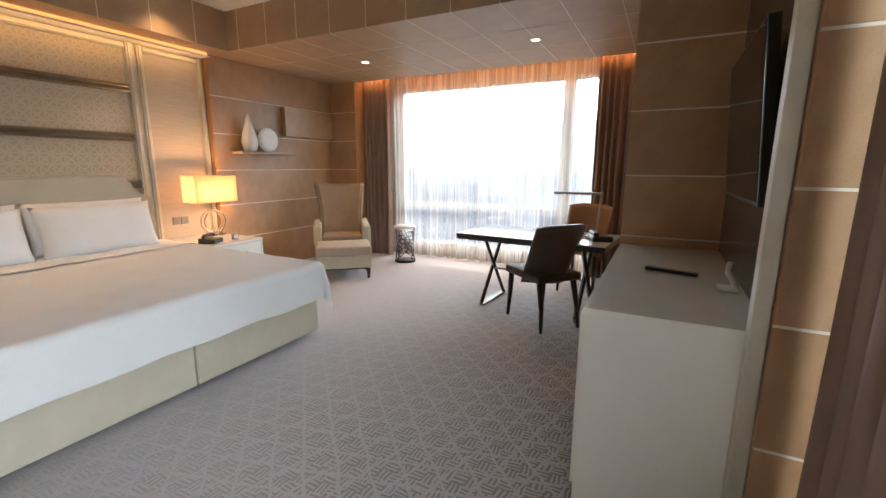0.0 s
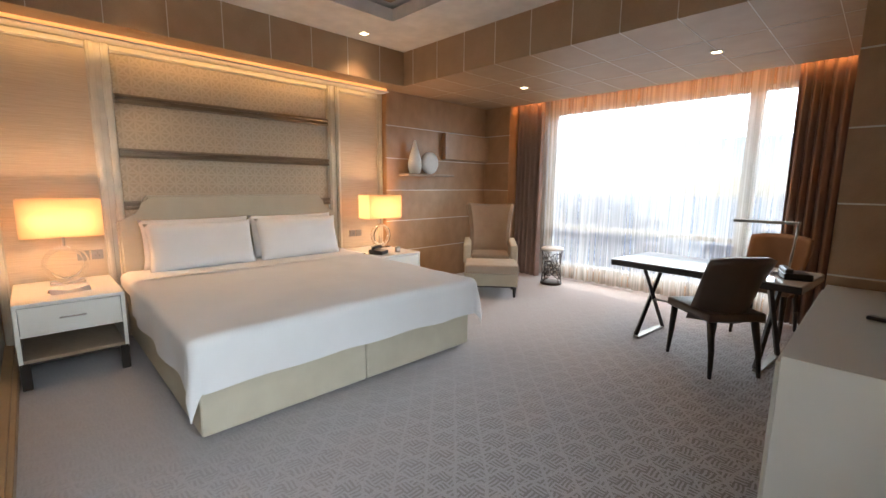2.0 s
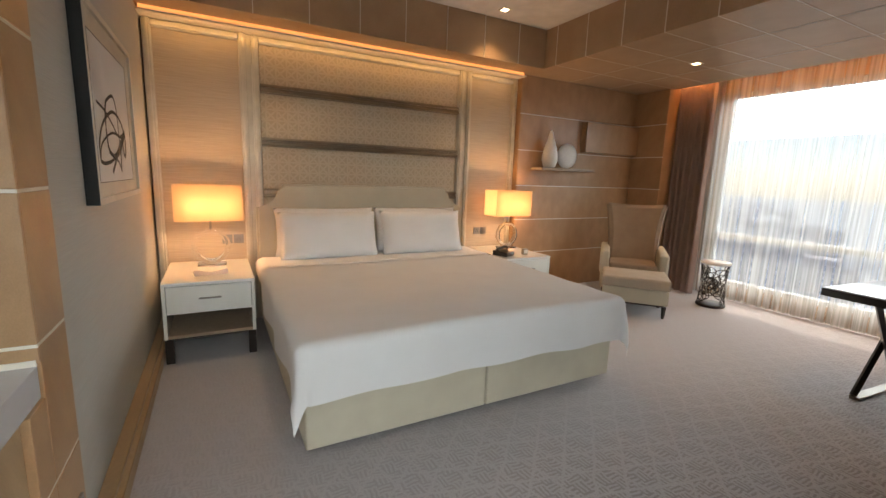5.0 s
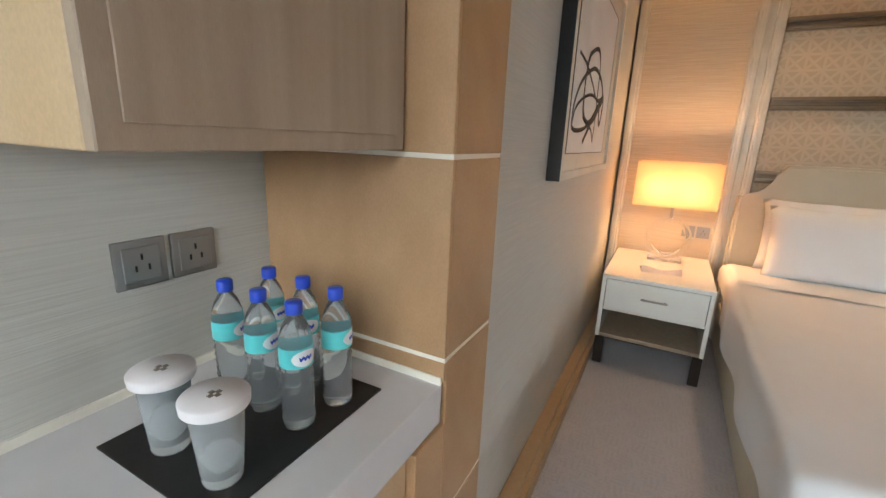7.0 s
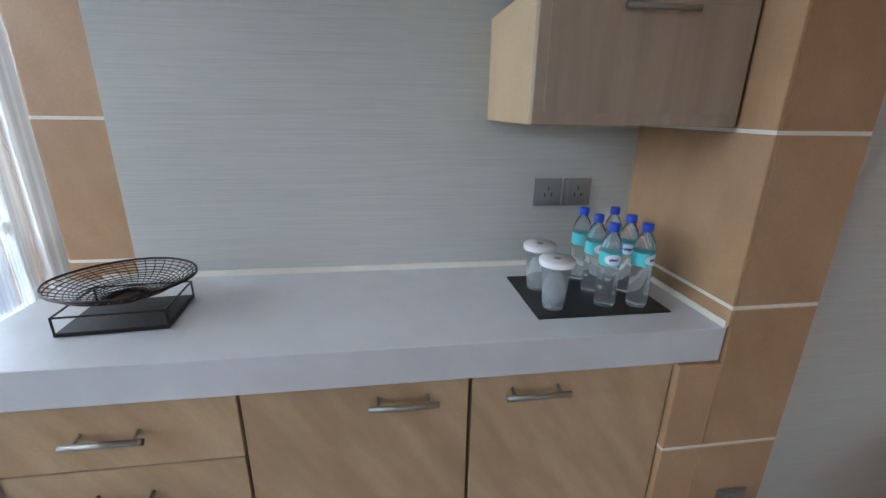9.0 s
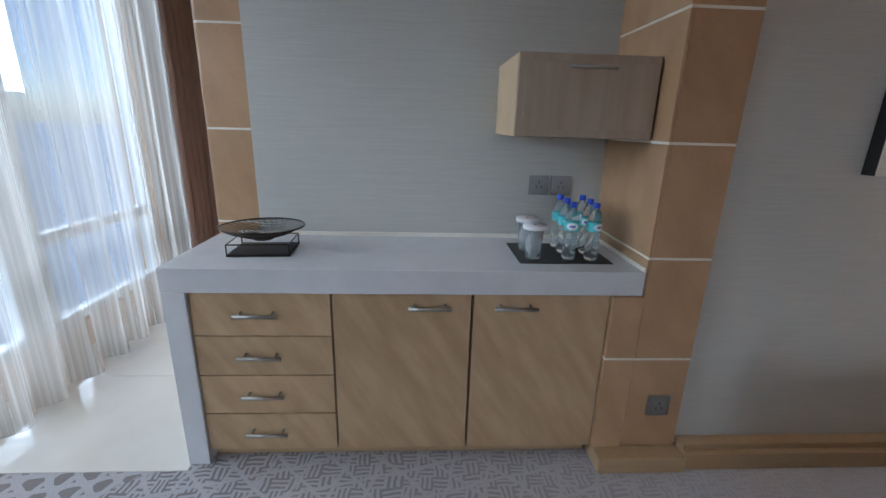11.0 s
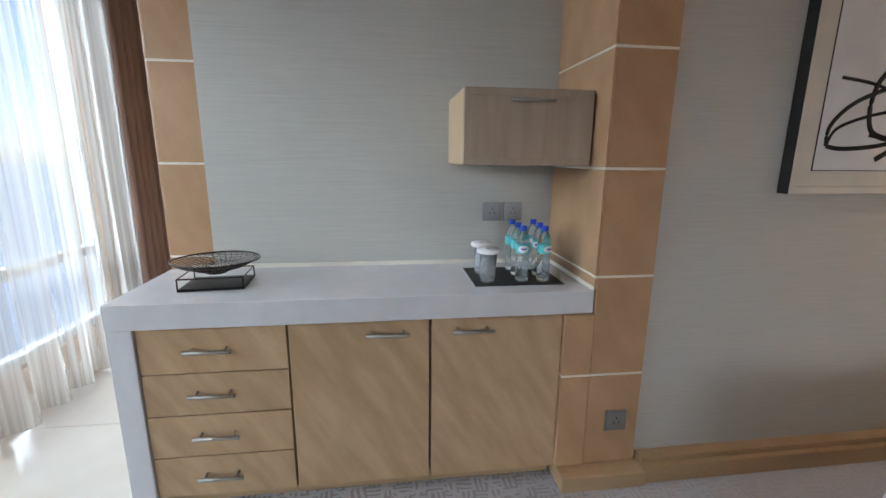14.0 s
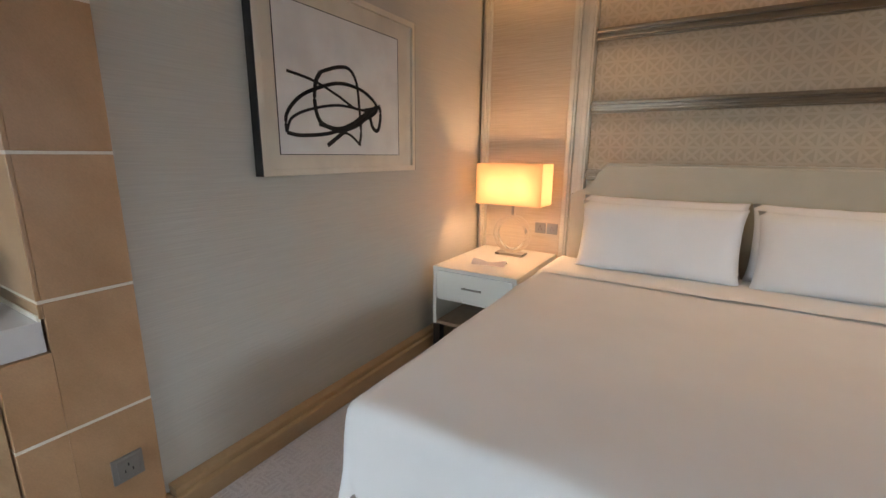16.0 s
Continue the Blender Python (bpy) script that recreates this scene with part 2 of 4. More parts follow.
WOOD = veneer("honey_veneer", (0.52, 0.315, 0.17), (0.44, 0.255, 0.13), 0.34, (0, -30, 20), (1.6, 1.6, 0.8), 1.4)
SOFFIT = veneer("soffit_veneer", (0.50, 0.34, 0.21), (0.44, 0.29, 0.17), 0.46)
FRONT = veneer("figured_maple", (0.55, 0.37, 0.21), (0.44, 0.28, 0.15), 0.36, (0, -32, 0), (3.4, 1.5, 0.7), 1.5)
OAK = veneer("limed_oak", (0.47, 0.35, 0.25), (0.39, 0.285, 0.20), 0.5, (0, 0, 0), (7, 7, 0.6))
EDGE = veneer("maple_edge", (0.66, 0.47, 0.28), (0.58, 0.40, 0.23), 0.45)
INLAY = plain("cream_inlay", (0.80, 0.74, 0.64), 0.45)
BOARD = veneer("skirting_wood", (0.46, 0.31, 0.17), (0.40, 0.26, 0.14), 0.4, (0, 0, 0), (0.4, 0.4, 4))
PAPER = paper("grey_weave", (0.52, 0.505, 0.46), (0.46, 0.445, 0.405), 170.0, 0.22)
PANEL = paper("gold_grass_cloth", (0.56, 0.47, 0.36), (0.45, 0.37, 0.275), 150.0, 0.35)
DAMASK = paper("gold_lattice_cloth", (0.44, 0.365, 0.265), (0.53, 0.445, 0.335), 150.0, 0.6, 2, True)
CARPET = carpet_material()
MARBLE = plain("cream_marble", (0.72, 0.67, 0.59), 0.06, 0, (0.64, 0.57, 0.48), 2.2, 30, 0.0, coat=0.4)
CEIL = plain("ceiling_paint", (0.82, 0.80, 0.77), 0.8, relief=0.02)
LACQUER = plain("ivory_lacquer", (0.84, 0.83, 0.77), 0.16, 0, (0.81, 0.80, 0.74), 2, 40, 0.0, coat=0.5)
QUARTZ = plain("white_quartz", (0.62, 0.60, 0.60), 0.2, 0, (0.58, 0.565, 0.565), 12, 300, 0.0)
TRIM = plain("silver_leaf_trim", (0.60, 0.56, 0.47), 0.34, 0.2, (0.53, 0.49, 0.41), 9)
BRONZE = plain("dull_bronze", (0.30, 0.25, 0.19), 0.3, 0.8)
STEEL = plain("brushed_steel", (0.40, 0.37, 0.33), 0.45, 1.0, None, 4, 200)
LINEN = plain("white_cotton", (0.75, 0.745, 0.745), 0.85, 0, (0.72, 0.715, 0.715), 4, 300, 0.12)
IVORY = plain("cream_upholstery", (0.56, 0.51, 0.40), 0.85, 0, (0.51, 0.46, 0.36), 6, 350, 0.3)
HEADB = plain("sage_leather", (0.50, 0.45, 0.35), 0.5, 0, (0.46, 0.415, 0.32), 5, 200, 0.1)
TAUPE = plain("taupe_velvet", (0.33, 0.245, 0.175), 0.8, 0, (0.29, 0.21, 0.15), 7, 280, 0.2)
SEATC = plain("cream_velvet", (0.50, 0.42, 0.33), 0.8, 0, (0.45, 0.37, 0.29), 7, 280, 0.2)
DRAPE = plain("mauve_brown_drape", (0.29, 0.20, 0.17), 0.75, 0, (0.24, 0.165, 0.14), 3, 200, 0.2)
SHEER = sheer_cloth("striped_sheer")
DARK = plain("espresso_wood", (0.025, 0.018, 0.015), 0.3)
BLACK = plain("black_plastic", (0.012, 0.012, 0.013), 0.3)
MATT = plain("black_leather_mat", (0.014, 0.012, 0.012), 0.5)
LEATHER = plain("brown_leather", (0.075, 0.05, 0.038), 0.32, 0, (0.06, 0.04, 0.03), 6, 220, 0.2)
SCREEN = plain("screen_glass", (0.008, 0.008, 0.009), 0.06, relief=0)
ALU = plain("white_window_frame", (0.66, 0.68, 0.70), 0.4, 0.1)
PANE = glass("window_pane", (1, 1, 1), 0, 1.02)
CRYSTAL = glass("clear_crystal", (0.97, 0.98, 0.98), 0.02, 1.45)
TUMBLER = milky(glass("ribbed_tumbler", (0.97, 0.99, 0.98), 0.12, 1.15), 0.16)
PLASTIC = milky(glass("clear_bottle", (0.90, 0.97, 1.0), 0.0, 1.33), 0.08)
CAPBLUE = plain("blue_cap", (0.01, 0.06, 0.50), 0.35)
TEAL = plain("teal_label", (0.05, 0.48, 0.50), 0.4, 0, (0.10, 0.60, 0.60), 20)
WHITE = plain("white_plastic", (0.80, 0.80, 0.80), 0.4)
CARD = plain("white_card", (0.78, 0.74, 0.74), 0.8)
CERAMIC = plain("white_ceramic", (0.78, 0.76, 0.72), 0.4, 0, (0.72, 0.70, 0.66), 30, 200, 0.1)
SOCKET = plain("nickel_plate", (0.30, 0.29, 0.28), 0.35, 0.7)
INK = plain("black_ink", (0.012, 0.011, 0.011), 0.7)
MOUNT = plain("cream_mount", (0.74, 0.68, 0.58), 0.8)
SHADE = lit_fabric("lit_lamp_shade", (0.66, 0.54, 0.44), 0.12)
LED = glow("warm_led", (1.0, 0.45, 0.15), 0.75)
SPOT = glow("downlight_lens", (1.0, 0.80, 0.55), 8.0)
WIRE = plain("dark_bronze_wire", (0.045, 0.032, 0.026), 0.35, 0.6)
# Distance haze is put into these pale blue colours of towers and ground.
TOWER = plain("haze_tinted_concrete", (0.56, 0.62, 0.72), 0.9, 0, (0.46, 0.53, 0.65), 0.05, 1, 0)
TOWER_B = plain("haze_tinted_glass", (0.22, 0.32, 0.46), 0.5, 0, (0.18, 0.27, 0.40), 0.05, 1, 0)
CITY = plain("haze_tinted_ground", (0.30, 0.40, 0.52), 0.9, 0, (0.22, 0.31, 0.42), 0.02, 0.3, 0)

# ---- mesh helpers ----


def box(bm, x0, x1, y0, y1, z0, z1, bevel=0.0, seg=2):
    m = Matrix.Translation(((x0 + x1) / 2, (y0 + y1) / 2, (z0 + z1) / 2)) @ Matrix.Diagonal((abs(x1 - x0), abs(y1 - y0), abs(z1 - z0), 1))
    v = bmesh.ops.create_cube(bm, size=1, matrix=m)["verts"]
    if bevel:
        bmesh.ops.bevel(bm, geom=list({e for q in v for e in q.link_edges}), offset=bevel, segments=seg, affect="EDGES", profile=0.7)
    return bm


def cube(*a, **k):
    return box(bmesh.new(), *a, **k)


def rod(bm, a, b, r, r2=None, n=10):
    a, b = Vector(a), Vector(b)
    d = b - a
    m = Matrix.Translation((a + b) / 2) @ d.to_track_quat("Z", "Y").to_matrix().to_4x4()
    bmesh.ops.create_cone(bm, cap_ends=True, segments=n, radius1=r, radius2=r if r2 is None else r2, depth=d.length, matrix=m)
    return bm


def lathe(profile, n=28, ripple=None, cap=True):
    bm = bmesh.new()
    rings = []
    for r, z in profile:
        ring = []
        for k in range(n):
            a = 2 * math.pi * k / n
            q = r * (ripple(a, z) if ripple else 1)
            ring.append(bm.verts.new((q * math.cos(a), q * math.sin(a), z)))
        rings.append(ring)
    for p, q in zip(rings, rings[1:]):
        for k in range(n):
            bm.faces.new((p[k], p[(k + 1) % n], q[(k + 1) % n], q[k]))
    if cap:
        bm.faces.new(rings[0][::-1])
        bm.faces.new(rings[-1])
    return bm


def sheet(fn, nu, nv):
    bm = bmesh.new()
    g = [[bm.verts.new(fn(i / nu, j / nv)) for j in range(nv + 1)] for i in range(nu + 1)]
    for i in range(nu):
        for j in range(nv):
            bm.faces.new((g[i][j], g[i + 1][j], g[i + 1][j + 1], g[i][j + 1]))
    return bm


def link(name, bm, material, smooth=False):
    if smooth:
        for f in bm.faces:
            f.smooth = True
    bmesh.ops.recalc_face_normals(bm, faces=bm.faces)
    me = bpy.data.meshes.new(name)
    bm.to_mesh(me)
    bm.free()
    me.materials.append(material)
    return new(name, me)


def part(name, bm, material, parent, label="", smooth=False):
    ob = link(name, bm, material, smooth)
    ob.parent = parent
    if label:
        ob["label"] = label
    return ob


def built(name, bm, material, label, category="", smooth=False):
    return tagged(link(name, bm, material, smooth), label, category or name.split("_")[0], kind="structure")


def thing(name, label, category, m=None, group=""):
    ob = new(name)
    ob.empty_display_size = 0.1
    ob.matrix_world = m or Matrix()
    return tagged(ob, label, category, group)


def share(name, me, parent, m):
    ob = new(name, me)
    ob.parent = parent
    ob.matrix_basis = m
    return ob


def tube(points, r, n=6, closed=False):
    """A smooth round rod through the points."""
    bm = bmesh.new()
    pts = []
    P = [Vector(p) for p in points]
    c = len(P)
    for i in range(c if closed else c - 1):
        p0, p1, p2, p3 = (P[(i - 1) % c] if closed or i else P[0]), P[i], P[(i + 1) % c], (P[(i + 2) % c] if closed or i + 2 < c else P[-1])
        for k in range(6):
            t = k / 6
            pts.append(0.5 * ((2 * p1) + (p2 - p0) * t + (2 * p0 - 5 * p1 + 4 * p2 - p3) * t * t + (3 * p1 - p0 - 3 * p2 + p3) * t ** 3))
    if not closed:
        pts.append(P[-1])
    rings = []
    for i, p in enumerate(pts):
        a, b = pts[i - 1] if i or closed else p, pts[(i + 1) % len(pts)] if i + 1 < len(pts) or closed else p
        q = (b - a).to_track_quat("Z", "Y")
        rings.append([bm.verts.new(p + q @ Vector((r * math.cos(2 * math.pi * k / n), r * math.sin(2 * math.pi * k / n), 0))) for k in range(n)])
    pairs = list(zip(rings, rings[1:])) + ([(rings[-1], rings[0])] if closed else [])
    for p, q in pairs:
        for k in range(n):
            bm.faces.new((p[k], p[(k + 1) % n], q[(k + 1) % n], q[k]))
    return bm


# ---- structure ----
LEVELS = [0.507, 0.94, 1.37, 1.806, 2.24]

built("floor_carpet", box(cube(-5.8, 0.6, -0.40, 6.2, -0.12, 0), -5.8, -0.72, -1.2, -0.40, -0.12, 0), CARPET, "grey carpet with taupe woven maze figure", "floor")
floor_m = built("floor_marble", cube(-0.72, 0.6, -3.2, -0.40, -0.12, -0.012), MARBLE, "polished cream marble floor by the window", "floor")
for k in range(4):
    part("marble_tile", cube(-0.717, 0.5, -1.098 - 0.7 * k, -0.402 - 0.7 * k, -0.012, 0.001, 0.0015, 1), MARBLE, floor_m)
wall_w = built("wall_west", box(cube(-5.8, -5.56, -0.6, 6.2, -0.1, 3.2), -5.56, -5.372, 3.36, 6.2, -0.1, 3.2), WOOD, "wall behind the bed clad in honey veneer", "wall")
wall_s = built("wall_south", cube(-5.8, -2.80, -0.62, -0.45, -0.1, 3.2), PAPER, "wall with grey woven wallpaper", "wall")
wall_bar = built("wall_minibar", cube(-2.85, -0.905, -1.15, -0.95, -0.1, 3.2), PAPER, "niche wall with pale grey woven wallpaper", "wall")
wall_e = built("wall_east", box(box(cube(-0.10, 0.1, 1.63, 3.28, -0.1, 3.2), -0.76, 0.1, 3.28, 6.2, -0.1, 3.2), 0.40, 0.6, 1.45, 1.9, -0.1, 3.2), WOOD, "wall behind the television", "wall")
pillar_e = built("pillar_east", cube(-0.18, 0.42, 1.555, 1.632, -0.1, 3.2), WOOD, "honey veneer pillar beside the television", "pillar")
built("trim_pillar", cube(-0.232, -0.182, 1.57, 1.64, 0, 3.1, 0.004, 1), TRIM, "silver painted upright trim", "trim")
pillar_s = built("pillar_minibar", cube(-2.797, -2.56, -0.98, -0.437, 0.075, 3.15), WOOD, "veneered pillar beside the minibar", "pillar")
pillar_l = built("pillar_window", cube(-0.905, -0.71, -1.15, -0.972, 0, 3.15), WOOD, "narrow veneered pillar at the marble floor", "pillar")
built("wall_passage", box(cube(-0.89, -0.71, -3.3, -1.15, -0.1, 3.2), -0.89, 0.7, -3.45, -3.25, -0.1, 3.2), WOOD, "passage wall beyond the minibar", "wall")

# window walls with real openings
built("wall_north", box(box(box(cube(-5.8, -4.42, 5.95, 6.15, -0.1, 3.2), -0.85, 0.1, 5.95, 6.15, -0.1, 3.2), -4.42, -0.85, 5.95, 6.15, -0.1, 0.15), -4.42, -0.85, 5.95, 6.15, 2.62, 3.2), WOOD, "wall round the wide window", "wall")
built("wall_north_return", cube(-5.372, -4.86, 5.422, 5.95, -0.1, 3.2), WOOD, "veneered return beside the curtain", "wall")
built("wall_window_east", box(box(box(cube(0.42, 0.6, -3.3, -2.35, -0.1, 3.2), 0.42, 0.6, 1.3, 1.6, -0.1, 3.2), 0.42, 0.6, -2.35, 1.3, -0.1, 0.17), 0.42, 0.6, -2.35, 1.3, 2.6, 3.2), WOOD, "wall round the side window", "wall")

# ceilings
cb = cube(-5.03, -0.55, -0.45, 3.40, HI + 0.16, 3.3)
box(cb, -5.03, -4.3, -0.45, 3.40, HI, HI + 0.12)
box(cb, -1.25, -0.55, -0.45, 3.40, HI, HI + 0.12)
box(cb, -4.3, -1.25, -0.45, 0.25, HI, HI + 0.12)
box(cb, -4.3, -1.25, 2.67, 3.40, HI, HI + 0.12)
built("ceiling", cb, CEIL, "white painted tray ceiling", "ceiling")
built("ceiling_panel", cube(-4.2, -1.35, 0.35, 2.57, HI + 0.125, HI + 0.155), SOFFIT, "taupe veneer panel in the ceiling tray", "ceiling")
sb = cube(-5.8, -5.03, -0.5, 3.40, LOW, 3.3)
box(sb, -5.8, 0.1, 3.40, 5.51, LOW, 3.3)
box(sb, -5.8, 0.1, 5.51, 6.0, 2.82, 3.3)
box(sb, -0.55, 0.6, -0.45, 3.40, LOW, 3.3)
box(sb, -5.8, 0.6, -3.3, -0.45, LOW, 3.3)
soffit = built("ceiling_soffit", sb, SOFFIT, "lowered veneered ceiling band", "ceiling")
lines = bmesh.new()
for k in range(8):
    box(lines, -5.029, -5.024, 3.025 - 0.443 * k, 3.031 - 0.443 * k, LOW + 0.0, HI)
for k in range(10):
    box(lines, -4.843 + 0.434 * k, -4.837 + 0.434 * k, 3.394, 3.399, LOW, HI)
for k in range(10):
    box(lines, -4.842 + 0.434 * k, -4.838 + 0.434 * k, 3.402, 5.50, LOW - 0.002, LOW - 0.0002)
box(lines, -5.35, -0.72, 4.1, 4.102, LOW - 0.003, LOW - 0.0003)
box(lines, -5.35, -0.72, 4.8, 4.802, LOW - 0.003, LOW - 0.0003)
built("trim_inlay_lines", lines, INLAY, "thin cream inlay lines in the veneer bulkhead", "trim")


def clad(parent, axis, at, lo, hi, face, levels, z0=0.02, z1=LOW):
    """Veneer boards with cream inlays between them on one upright plane. face: +1 or -1, the way it looks."""
    edges = [z0] + [z for z in levels if z0 < z < z1] + [z1]
    for a, b in zip(edges, edges[1:]):
        p, q = sorted((at, at + face * 0.012))
        g = (p, q, lo, hi) if axis == "x" else (lo, hi, p, q)
        part("veneer_panel", cube(*g, a + 0.005, b - 0.005, 0.002, 1), WOOD, parent)
    for z in edges[1:-1]:
        p, q = sorted((at, at + face * 0.010))
        g = (p, q, lo, hi) if axis == "x" else (lo, hi, p, q)
        part("inlay_strip", cube(*g, z - 0.005, z + 0.005), INLAY, parent)


clad(wall_w, "x", -5.372, 3.365, 5.41, 1, LEVELS)
wr = bpy.data.objects["wall_north_return"]
clad(wr, "y", 5.422, -5.358, -4.86, -1, LEVELS)
clad(wall_e, "y", 3.28, -0.772, -0.10, -1, LEVELS)
clad(wall_e, "x", -0.76, 3.281, 5.6, -1, LEVELS)
clad(pillar_e, "y", 1.555, -0.18, 0.40, -1, LEVELS)
clad(pillar_s, "y", -0.437, -2.80, -2.56, 1, LEVELS, 0.075)
clad(pillar_s, "x", -2.56, -0.95, -0.425, 1, [0.94, 1.37, 1.806, 2.24], 0.885)
clad(pillar_l, "y", -0.972, -0.903, -0.71, 1, LEVELS)
clad(pillar_l, "x", -0.71, -1.15, -0.972, 1, LEVELS)
part("filler_panel", cube(-2.56, -2.437, -0.9, -0.425, 0.075, 0.502, 0.002, 1), WOOD, pillar_s)
part("filler_panel", cube(-2.56, -2.437, -0.9, -0.425, 0.512, 0.78, 0.002, 1), WOOD, pillar_s)
part("inlay_strip", cube(-2.56, -2.437, -0.9, -0.427, 0.502, 0.512), INLAY, pillar_s)
part("plinth", cube(-2.82, -2.44, -0.9, -0.35, 0, 0.075, 0.004, 1), BOARD, pillar_s)
bb = cube(-5.46, -2.82, -0.45, -0.365, 0, 0.085, 0.004, 1)
box(bb, -5.46, -2.82, -0.45, -0.39, 0.085, 0.112, 0.006, 2)
built("baseboard", bb, BOARD, "moulded wooden skirting board", "baseboard")
built("baseboard_bar", cube(-2.43, -0.80, -0.52, -0.50, 0, 0.065), BOARD, "recessed plinth under the minibar", "baseboard")


def window(name, axis, at, lo, hi, z0, z1, mullions, transom, label):
    top = tagged(new(name), label, "window", kind="structure")

    def bar(a, b, c, d, w=0.04):
        return cube(a, b, at - w, at + w, c, d, 0.005, 1) if axis == "y" else cube(at - w, at + w, a, b, c, d, 0.005, 1)
    part("window_frame", bar(lo, hi, z0, z0 + 0.06), ALU, top)
    part("window_frame", bar(lo, hi, z1 - 0.06, z1), ALU, top)
    part("window_frame", bar(lo, lo + 0.06, z0 + 0.06, z1 - 0.06), ALU, top)
    part("window_frame", bar(hi - 0.06, hi, z0 + 0.06, z1 - 0.06), ALU, top)
    for k, (m, w) in enumerate(mullions):
        part("mullion", bar(m - w, m + w, z0 + 0.06, z1 - 0.06, 0.06), ALU, top)
    part("transom", bar(lo + 0.06, hi - 0.06, transom - 0.035, transom + 0.035, 0.035), ALU, top)
    edges = [lo + 0.06] + [m for m, w in mullions] + [hi - 0.06]
    for a, b in zip(edges, edges[1:]):
        for c, d in ((z0 + 0.06, transom), (transom, z1 - 0.06)):
            p = part("pane", bar(a, b, c, d, 0.004), PANE, top)
            p.visible_shadow = False


window("window_1", "y", 6.05, -4.42, -0.85, 0.15, 2.62, [(-1.74, 0.075)], 0.80, "wide white framed window with a low transom")
window("window_2", "x", 0.50, -2.35, 1.30, 0.17, 2.60, [(-1.20, 0.12), (0.2, 0.06)], 0.72, "tall side window with pale blue frames")

# ---- headboard wall ----
hw = thing("headboard_wall_panel", "tall fabric wall panelling with silver upright mouldings", "wall panel")
for a, b, mt in ((-0.44, 0.275, PANEL), (0.44, 2.54, DAMASK), (2.71, 3.345, PANEL)):
    part("fabric_panel", cube(-5.56, -5.475, a, b, 0.0, 2.64, 0.004, 1), mt, hw)
for a in (-0.405, 0.355, 2.625, 3.325):
    wide = 0.083 if a in (0.355, 2.625) else 0.034
    bm = cube(-5.56, -5.462, a - wide, a + wide, 0.0, 2.64, 0.006, 2)
    for off in ((-0.05, 0.05) if wide > 0.05 else (0,)):
        box(bm, -5.472, -5.435, a + off - 0.028, a + off + 0.028, 0.0, 2.64, 0.010, 3)
        box(bm, -5.445, -5.424, a + off - 0.012, a + off + 0.012, 0.0, 2.64, 0.006, 2)
    part("upright_moulding", bm, TRIM, hw)
for a, b in ((-0.37, 0.27), (0.44, 2.54), (2.71, 3.29)):
    bm = cube(-5.475, -5.45, a, b, 2.575, 2.635, 0.006, 2)
    box(bm, -5.455, -5.435, a, b, 2.585, 2.605, 0.006, 2)
    part("top_moulding", bm, TRIM, hw)
for z in (2.19, 1.712, 1.235):
    bm = cube(-5.475, -5.447, 0.44, 2.54, z - 0.042, z + 0.042, 0.004, 2)
    box(bm, -5.452, -5.422, 0.44, 2.54, z + 0.010, z + 0.034, 0.010, 3)
    box(bm, -5.452, -5.422, 0.44, 2.54, z - 0.034, z - 0.010, 0.010, 3)
    part("cross_moulding", bm, BRONZE, hw, "dark bronze level moulding")
cor = thing("cove_cornice", "cream cornice ledge with warm hidden lighting", "cornice")
part("ledge", cube(-5.56, -5.268, -0.445, 3.35, 2.64, 2.652, 0.003, 1), INLAY, cor)
part("led_strip", cube(-5.31, -5.295, -0.43, 3.33, 2.652, 2.688), LED, cor, "warm glowing strip")

# ---- bed ----
bed = thing("bed", "king bed with cream divan base and padded headboard", "bed", pose(-3.062, 1.463, 0))
W = 1.085
for s0, s1 in ((-W, -0.004), (0.004, W)):
    part("divan_base", cube(-2.26, 0, s0, s1, 0.045, 0.34, 0.018, 3), IVORY, bed)
part("mattress", cube(-2.26, -0.01, -W + 0.02, W - 0.02, 0.34, 0.60, 0.05, 4), LINEN, bed, smooth=True)
for fx in (-0.12, -1.0, -1.95):
    for fy in (-0.8, -0.25, 0.25, 0.8):
        part("foot", cube(fx - 0.03, fx + 0.03, fy - 0.12, fy + 0.12, 0, 0.045), BLACK, bed)
bm = bmesh.new()
prof = []
HWD = 1.10
prof += [(-HWD, 0.05), (-HWD, 1.10)]
for k in range(9):
    a = radians(90 * k / 8)
    prof.append((-HWD + 0.02 + 0.19 * math.sin(a), 1.10 + 0.19 * (1 - math.cos(a))))
prof.append((-HWD + 0.24, 1.325))
prof += [(-y, z) for y, z in prof[::-1]]
va = [bm.verts.new((-2.27, y, z)) for y, z in prof]
vb = [bm.verts.new((-2.36, y, z)) for y, z in prof]
bm.faces.new(va)
bm.faces.new(vb[::-1])
for k in range(len(prof)):
    j = (k + 1) % len(prof)
    bm.faces.new((va[k], va[j], vb[j], vb[k]))
bmesh.ops.bevel(bm, geom=[e for e in bm.edges if abs(e.verts[0].co.x - e.verts[1].co.x) < 1e-6 and e.verts[0].co.x > -2.31], offset=0.02, segments=3, affect="EDGES")
part("headboard", bm, HEADB, bed, "padded sage headboard with scooped corners")


